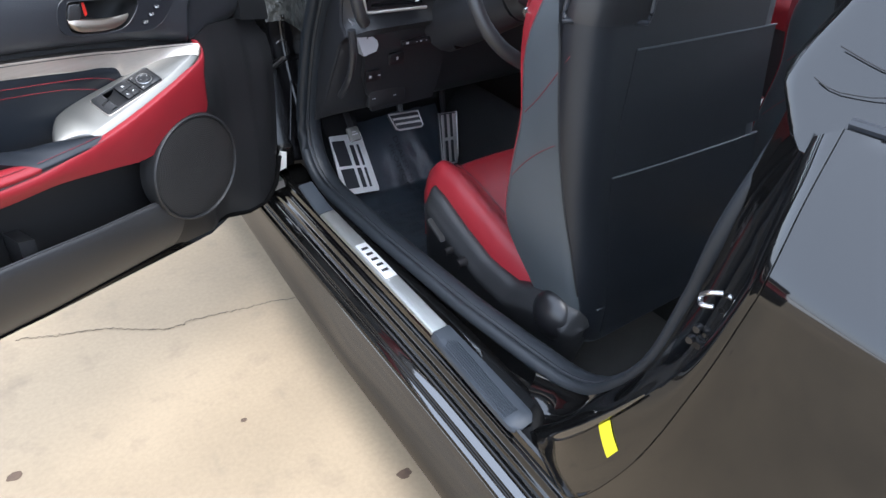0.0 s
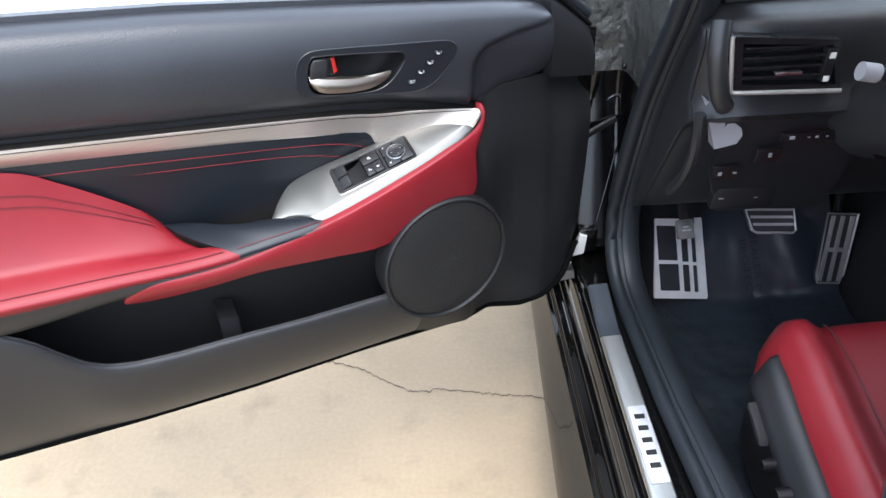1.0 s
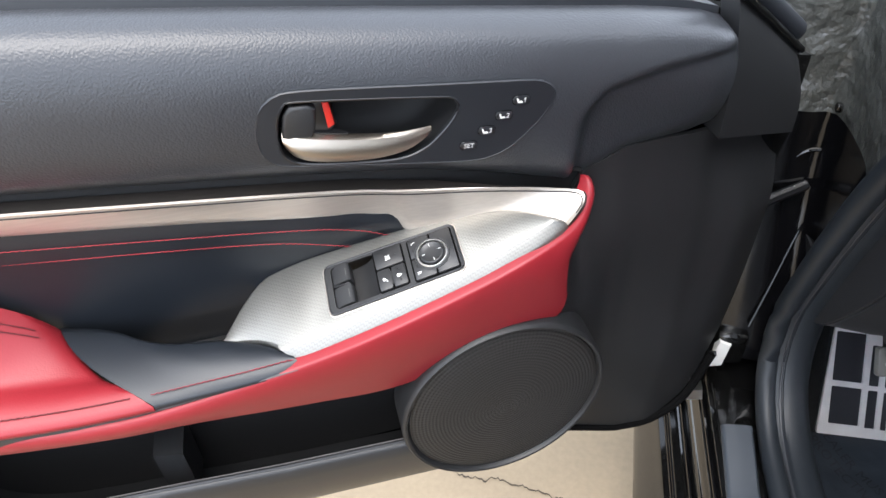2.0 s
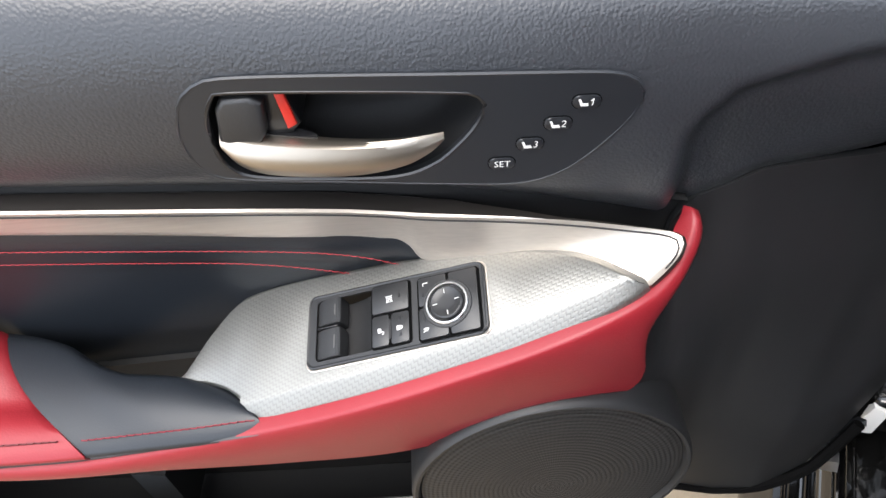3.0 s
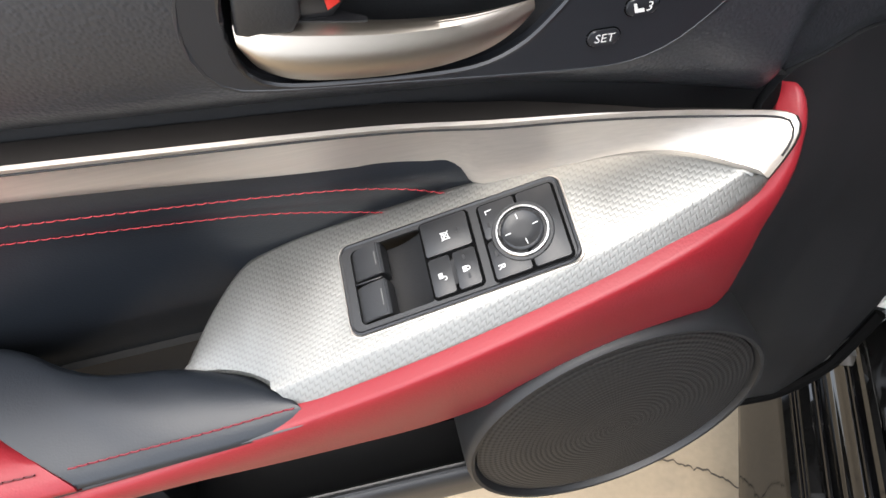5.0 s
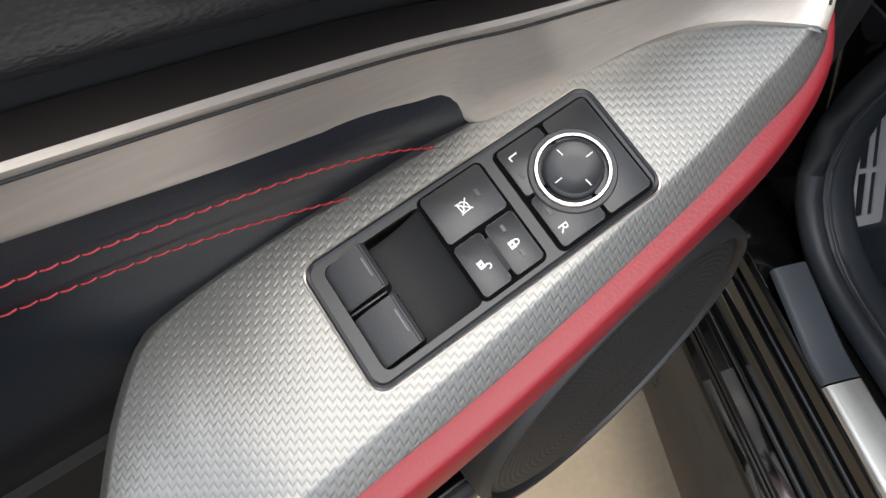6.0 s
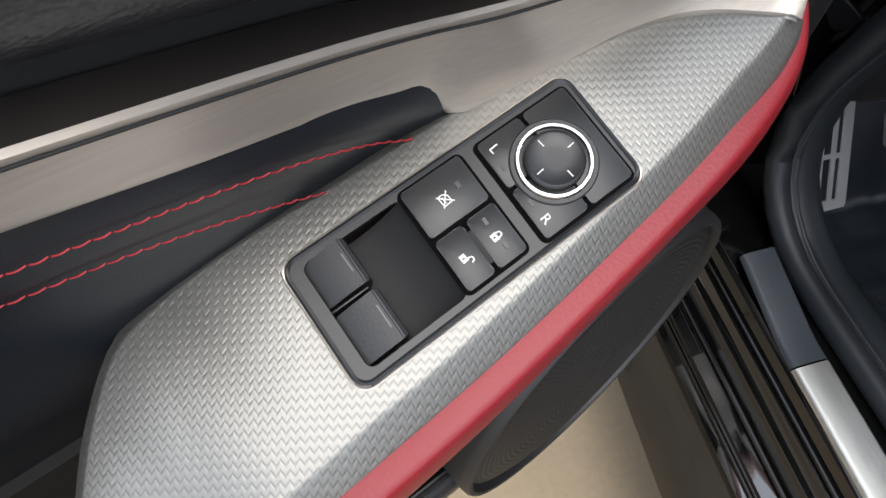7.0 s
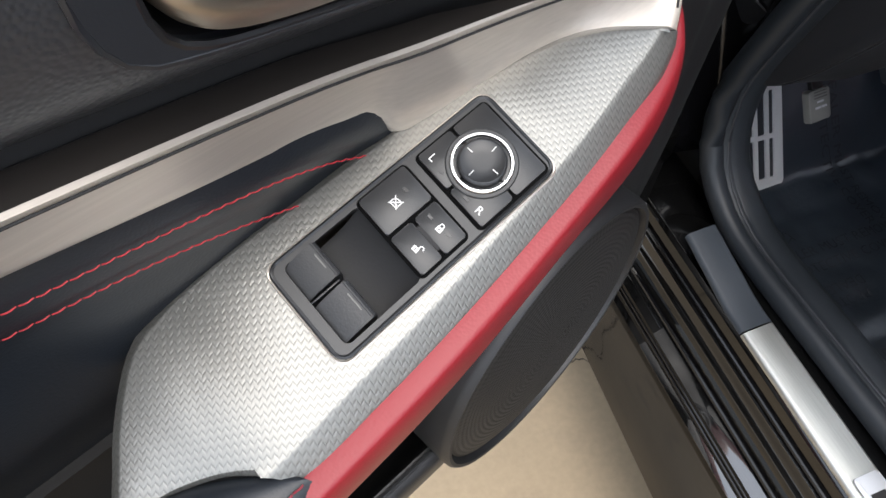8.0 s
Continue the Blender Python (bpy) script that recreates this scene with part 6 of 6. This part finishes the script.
# ---- cabin: dashboard ----
def build_dash():
    dash = thing("dashboard", pose(0, 0, 0), "black dashboard with silver-framed air vent and switch rows", "dashboard")
    prof = [(0.55, 0.555), (0.37, 0.56), (0.325, 0.585), (0.282, 0.65), (0.255, 0.70), (0.212, 0.78), (0.190, 0.818), (0.165, 0.838), (0.160, 0.850), (0.180, 0.865), (0.180, 0.90), (0.172, 0.965), (0.20, 0.985), (0.36, 1.0), (0.58, 0.96)]
    pts = curve_points(prof, 60)
    xs = np.linspace(0.098, 1.42, 30)
    rows = [[Vector((x, p.x + 0.035 * max(0, (0.135 - x) / 0.04) ** 2, p.y - 0.02 * max(0, (0.135 - x) / 0.04))) for p in pts] for x in xs]
    part("dash_body", slab(rows, (0, 0.01, 0)), DASH, dash, "black moulded dashboard", 60)
    ends = [Vector((0.100, p.x + 0.027, p.y - 0.018)) for p in pts]
    part("dash_end", prism(ends, (0.01, 0, 0)), DASH, dash)
    lp = [(0.116, 0.968), (0.130, 0.886), (0.292, 0.880), (0.270, 0.955)]
    lp_in = [(0.134, 0.957), (0.145, 0.895), (0.283, 0.889), (0.263, 0.948)]
    vent = part("vent_frame", pierced([Vector((x, 0.152, z)) for x, z in lp], [[Vector((x, 0.152, z)) for x, z in lp_in]], (0, 0.02, 0)), GLOSSY, dash, "black air vent frame with a silver edge")
    part("vent_edge", tube([(0.116, 0.150, 0.968), (0.1175, 0.150, 0.955), (0.130, 0.150, 0.888), (0.136, 0.150, 0.8855), (0.292, 0.150, 0.880)], 0.0034, 8), SATIN, vent, "thin silver edge of the vent")
    part("vent_back", prism([Vector((x, 0.172, z)) for x, z in lp_in], (0, 0.01, 0)), DARK, vent)
    for k in range(4):
        z = 0.897 + 0.0145 * k
        part("vent_slat", box((0.140, 0.153, z + 0.0065), (0.256, 0.172, z + 0.0095), 0.001), GLOSSY, vent, "thin black vent slat")
    part("vent_tab", box((0.188, 0.147, 0.909), (0.226, 0.156, 0.914), 0.001), CHROME, vent, "bright vent tab")
    part("vent_wheel", box((0.256, 0.150, 0.894), (0.272, 0.166, 0.945), 0.003), GLOSSY, vent, "black vent wheel panel")
    for z in (0.90, 0.934):
        part("wheel_mark", box((0.260, 0.1485, z - 0.004), (0.268, 0.150, z + 0.004)), WHITE, vent)
    part("vent_cheek", tube(curve_points([(0.106, 0.170, 0.985), (0.103, 0.155, 0.94), (0.116, 0.152, 0.885), (0.130, 0.158, 0.862)], 16), 0.014, 10), PLASTIC, dash, "dark grey vent surround")
    part("top_vent", box((0.13, 0.225, 0.990), (0.33, 0.255, 0.996), 0.002), DARK, dash, "dark demister slot")
    # pale bracket by the door side
    fl = [(0.112, 0.862), (0.148, 0.833), (0.182, 0.806), (0.186, 0.794), (0.180, 0.780), (0.146, 0.772)]
    part("side_flap", prism([Vector((x, 0.190, z)) for x, z in fl], (0, 0.03, 0), 0.003), GREY, dash, "pale grey triangular flap at the dash end")
    part("side_rib", tube(curve_points([(0.098, 0.16, 0.85), (0.105, 0.168, 0.79), (0.110, 0.20, 0.72), (0.112, 0.25, 0.66)], 16), 0.009, 8), DASH, dash)
    knee = [(0.150, 0.842), (0.366, 0.842), (0.374, 0.832), (0.418, 0.66), (0.430, 0.575), (0.235, 0.57), (0.170, 0.70)]
    part("knee_panel", prism([Vector((x, 0.178 + 0.55 * max(0, 0.80 - z), z)) for x, z in knee], (0, 0.02, 0), 0.006), DASH, dash, "black knee panel")
    fy = lambda z: 0.176 + 0.55 * max(0, 0.80 - z)
    part("switch_bar", box((0.244, fy(0.791) - 0.003, 0.783), (0.332, fy(0.791) + 0.004, 0.799), 0.002), GLOSSY, dash, "black switch bar")
    for x, z, w, h in ((0.259, 0.792, 0.012, 0.008), (0.286, 0.791, 0.006, 0.002), (0.299, 0.791, 0.007, 0.005), (0.315, 0.791, 0.006, 0.002), (0.183, 0.703, 0.010, 0.010), (0.208, 0.704, 0.010, 0.005),
                       (0.246, 0.749, 0.008, 0.012), (0.220, 0.622, 0.014, 0.003), (0.284, 0.620, 0.012, 0.003)):
        part("switch_mark", box((x - w / 3.2, fy(z) - 0.0045, z - h / 3.2), (x + w / 3.2, fy(z) - 0.003, z + h / 3.2)), GREY, dash)
    for x, z in ((0.193, 0.704), (0.246, 0.747)):
        part("dash_switch", box((x - 0.022, fy(z) - 0.003, z - 0.014), (x + 0.022, fy(z) + 0.004, z + 0.014), 0.003), GLOSSY, dash, "square black switch")
    part("obd_cover", box((0.205, fy(0.62) - 0.004, 0.595), (0.32, fy(0.62) + 0.02, 0.655), 0.006), FRONT, dash)
    # kick panel at the front of the footwell
    rows = [[Vector((0.105 + 0.02 * math.sin(s * 3), 0.40 + 0.22 * t, 0.20 + 0.42 * s)) for s in np.linspace(0, 1, 10)] for t in np.linspace(0, 1, 8)]
    part("kick_panel", slab(rows, (-0.02, 0, 0)), DASH, dash, "black footwell side trim")
    return dash


build_dash()


def build_wheel():
    w = thing("steering_wheel", pose(0.402, -0.10, 0.985, 63, 0, 0), "black leather steering wheel with grey switch pads", "steering wheel")
    ring = [(0.180 * math.cos(a), 0.175 * math.sin(a), 0) for a in np.linspace(0, 2 * math.pi, 64, endpoint=False)]
    part("rim", tube(ring, 0.0155, 12, True), PLASTIC, w, "black leather rim")
    part("hub", prism([Vector((p.x, p.y, -0.03)) for p in curve_points([(0.075, 0.055), (0, 0.068), (-0.075, 0.055), (-0.085, 0), (-0.06, -0.06), (0, -0.075), (0.06, -0.06), (0.085, 0)], 40, True)], (0, 0, 0.04), 0.012, 4), PLASTIC, w, "black airbag hub")
    part("emblem", tube([(0.028 * math.cos(a), 0.020 * math.sin(a), 0.012) for a in np.linspace(0, 2 * math.pi, 32, endpoint=False)], 0.003, 8, True), CHROME, w, "plain silver oval emblem")
    for s in (-1, 1):
        spoke = [(s * 0.07, 0.035), (s * 0.175, 0.045), (s * 0.175, -0.01), (s * 0.07, -0.03)]
        sp = part("spoke", prism([Vector((x, y, -0.012)) for x, y in spoke], (0, 0, 0.016), 0.004), PLASTIC, w, "black spoke")
        part("switch_pad", box((s * 0.125 - 0.022, -0.008, 0.003), (s * 0.125 + 0.022, 0.036, 0.008), 0.003), GLOSSY, sp, "black switch pad")
        for y in (0.004, 0.014, 0.026):
            part("pad_mark", box((s * 0.125 - 0.014, y - 0.001, 0.008), (s * 0.125 + 0.014, y + 0.001, 0.0085)), GREY, sp)
    part("lower_spoke", prism([Vector((x, y, -0.012)) for x, y in ((-0.03, -0.06), (0.03, -0.06), (0.022, -0.17), (-0.022, -0.17))], (0, 0, 0.014), 0.004), GLOSSY, w)
    col = thing("steering_column", pose(0, 0, 0), "black steering column shroud with stalk", "steering column")
    part("shroud", tube(curve_points([(0.392, -0.06, 0.945), (0.392, 0.05, 0.89), (0.392, 0.20, 0.82)], 10), lambda s: 0.055 + 0.02 * s, 16), DASH, col, "black column shroud")
    stalk = part("stalk", tube([(0.40, 0.105, 0.905), (0.36, 0.11, 0.912), (0.31, 0.115, 0.919)], 0.009, 10), GLOSSY, col, "black indicator stalk")
    part("stalk_end", tube([(0.312, 0.115, 0.919), (0.288, 0.117, 0.923)], 0.013, 14), GREY, stalk, "pale grey stalk end")
    lp = rounded(0.382, 0.801, 0.046, 0.046, 0.008)
    part("column_button", prism([Vector((x, 0.12, z)) for x, z in lp], (0, 0.02, 0), 0.004), GLOSSY, col, "round black key button")
    return w


build_wheel()


# ---- footwell ----
def build_pedals():
    rest = thing("footrest", pose(0, 0, 0), "aluminium footrest plate with dark rubber cut-outs", "footrest")
    o, ex, ez = Vector((0.196, 0.406, 0.263)), Vector((0.126, 0.018, -0.027)), Vector((0.007, 0.103, 0.144))
    nrm = -ez.cross(ex).normalized()
    if nrm.y > 0:
        nrm = -nrm
    q = lambda u, v, h=0.0: o + ex * u + ez * v + nrm * (h - 0.011)

    def cell(u0, v0, u1, v1):
        """A cut-out whose sides run upright while the plate narrows."""
        return [q(u - 0.085 * v, v, 0.008) for u, v in ((u0 + 0.008, v0), (u1 - 0.008, v0), (u1, v0 + 0.012), (u1, v1 - 0.012), (u1 - 0.008, v1), (u0 + 0.008, v1), (u0, v1 - 0.012), (u0, v0 + 0.012))]
    edge = [(-0.012, 0.0), (1.045, -0.004), (1.068, 0.03), (0.955, 1.06), (0.940, 1.075), (0.815, 1.068), (0.800, 0.955), (0.590, 0.950), (0.580, 1.050), (0.022, 1.038), (0.012, 1.02), (-0.024, 0.04)]
    holes = [cell(0.115, 0.10, 0.52, 0.45), cell(0.115, 0.50, 0.51, 0.95), cell(0.595, 0.09, 0.735, 0.445), cell(0.595, 0.485, 0.735, 0.86), cell(0.805, 0.085, 0.895, 0.44), cell(0.805, 0.48, 0.895, 0.86)]
    part("rest_plate", pierced([q(u, v, 0.008) for u, v in edge], holes, nrm * 0.004), PEDAL, rest, "satin aluminium plate")
    part("rest_rubber", prism([q(u, v, 0.0) for u, v in ((0.0, 0.01), (1.05, 0.005), (0.94, 1.06), (0.025, 1.03))], nrm * 0.0095), RUBBER, rest, "black rubber backing")
    part("rest_back", prism([q(u, v) for u, v in ((0.0, -0.02), (1.05, -0.02), (1.0, 1.4), (0.0, 1.4))], nrm * -0.05), CARPET, rest)

    # bonnet release: a grey paddle on a stem below the dashboard, with two rows of plain marks
    lever = thing("bonnet_release", pose(0, 0, 0), "grey bonnet release lever with pale markings below the dashboard", "lever")
    lo, lx, lz = Vector((0.200, 0.370, 0.457)), Vector((0.0365, 0.004, -0.002)), Vector((-0.001, 0.026, 0.031))
    ln = -lx.cross(lz).normalized()
    ln = ln if ln.y < 0 else -ln
    g = lambda u, v, h=0.0: lo + lx * u + lz * v + ln * h
    paddle = part("paddle", prism([g(u, v) for u, v in ((0.08, 0), (0.92, 0), (1, 0.08), (1, 0.93), (0.92, 1), (0.08, 1), (0, 0.93), (0, 0.08))], ln * 0.010, 0.003), TAG, lever, "grey plastic paddle")
    for u0, v0, u1, v1, m_ in ((0.34, 0.58, 0.64, 0.64, GREY), (0.24, 0.40, 0.50, 0.47, GREY), (0.54, 0.40, 0.78, 0.47, GREY), (0.22, 0.90, 0.80, 0.93, STRIPBACK), (0.22, 0.81, 0.80, 0.84, STRIPBACK), (0.22, 0.72, 0.80, 0.75, STRIPBACK)):
        part("paddle_mark", prism([g(u, v, 0.0102) for u, v in ((u0, v0), (u1, v0), (u1, v1), (u0, v1))], ln * 0.0004), m_, paddle)
    part("stem", prism([g(u, v, 0.001) for u, v in ((0.25, 0.9), (0.75, 0.9), (0.75, 3.2), (0.25, 3.2))], ln * 0.007, 0.002), GLOSSY, lever, "black lever stem")

    def pedal(name, label, o, ex, ez, arm_to, bars):
        n = -ez.cross(ex).normalized()
        n = n if n.y < 0 else -n
        t = thing(name, pose(0, 0, 0), label, "pedal")
        g = lambda u, v, h=0.0: o + ex * u + ez * v + n * h
        part("pad", prism([g(u, v) for u, v in ((0.04, 0.12), (0.12, 0), (0.88, 0), (0.96, 0.12), (1, 1), (0, 1))], n * 0.014, 0.004), RUBBER, t, "black rubber pedal pad")
        rim = [g(u, v, 0.013) for u, v in ((0.04, 0.12), (0.12, 0), (0.88, 0), (0.96, 0.12), (1, 1), (0, 1))]
        part("pad_rim", tube(rim, 0.0030, 6, True), SATIN, t, "aluminium pedal rim")
        for u0, v0, u1, v1 in bars:
            part("pad_bar", prism([g(u, v, 0.013) for u, v in ((u0, v0), (u1, v0), (u1, v1), (u0, v1))], n * 0.004, 0.001), SATIN, t, "aluminium pedal bar")
        part("pedal_arm", tube([g(0.5, 0.9, -0.01), (g(0.5, 0.9, -0.01) + Vector(arm_to)) / 2 + Vector((0, -0.02, 0)), arm_to], 0.011, 8), GLOSSY, t, "black pedal arm")
        return t

    pedal("brake_pedal", "aluminium and rubber brake pedal", Vector((0.372, 0.41, 0.433)), Vector((0.106, 0.0, -0.008)), Vector((-0.008, 0.03, 0.040)), (0.44, 0.56, 0.66),
          [(0.08, 0.30, 0.92, 0.42), (0.06, 0.62, 0.94, 0.74)])
    pedal("accelerator_pedal", "tall aluminium accelerator pedal with dark slots", Vector((0.587, 0.455, 0.243)), Vector((0.072, 0.0, -0.007)), Vector((0.015, 0.055, 0.160)), (0.63, 0.60, 0.60),
          [(0.10, 0.03, 0.24, 0.97), (0.42, 0.03, 0.56, 0.97), (0.74, 0.03, 0.90, 0.97), (0.1, 0.46, 0.9, 0.52)])


build_pedals()


def build_mat():
    mat = thing("floor_mat", pose(0, 0, 0), "dark floor mat under printed protective film", "floor mat")

    def fz(x, y):
        """Height of the wrinkled film, which climbs the toe board at the front."""
        w = noise.noise(Vector((x * 9, y * 9, 1))) * 0.006 + noise.noise(Vector((x * 30, y * 22, 4))) * 0.003 + abs(noise.noise(Vector((x * 14 + y * 8, y * 17 - x * 5, 8)))) * 0.006
        return 0.194 + w + 0.25 * max(0, y - 0.38) + 0.9 * max(0, y - 0.44) + 0.20 * max(0, 0.18 - x)

    rows = [[Vector((x, y, fz(x, y))) for y in np.linspace(0.60, -0.12, 80)] for x in np.linspace(0.15, 0.66, 56)]
    part("film", slab(rows, (0, 0, -0.006)), MAT, mat, "wrinkled dark protective film")
    ink = material("dark_film_print", (0.011, 0.0125, 0.016), 0.55)
    # the same print lies on the film in several directions: centre and turn of each line
    lines = [("DEALER MUST REMOVE", 0.368, 0.312, 0), ("PROTECTIVE COVER", 0.362, 0.284, 0), ("DEALER MUST", 0.290, 0.245, 180), ("PROTECTIVE", 0.290, 0.222, 180), ("DEALER MUST REMOVE", 0.245, 0.085, -80), ("PROTECTIVE COVER", 0.222, 0.085, -80),
             ("DEALER MUST", 0.262, 0.395, -57), ("PROTECTIVE", 0.243, 0.380, -57), ("DEALER MUST REMOVE", 0.470, 0.430, -86), ("PROTECTIVE COVER", 0.445, 0.430, -86), ("DEALER MUST REMOVE", 0.42, 0.13, 0), ("PROTECTIVE COVER", 0.42, 0.10, 0)]
    for body, x, y, turn in lines:
        c, s_ = math.cos(radians(turn)), math.sin(radians(turn))

        def at(a, b, x=x, y=y, c=c, s_=s_):
            px, py = x + a * c - b * s_, y + a * s_ + b * c
            return Vector((px, py, fz(px, py) + 0.0022))
        lettering(body, 0.023, at, ink, mat, "film_print")
    part("floor_cover", box((0.12, -1.0, 0.165), (0.72, 0.60, 0.186), 0.004), CARPET, mat, "black carpet under the film")


build_mat()
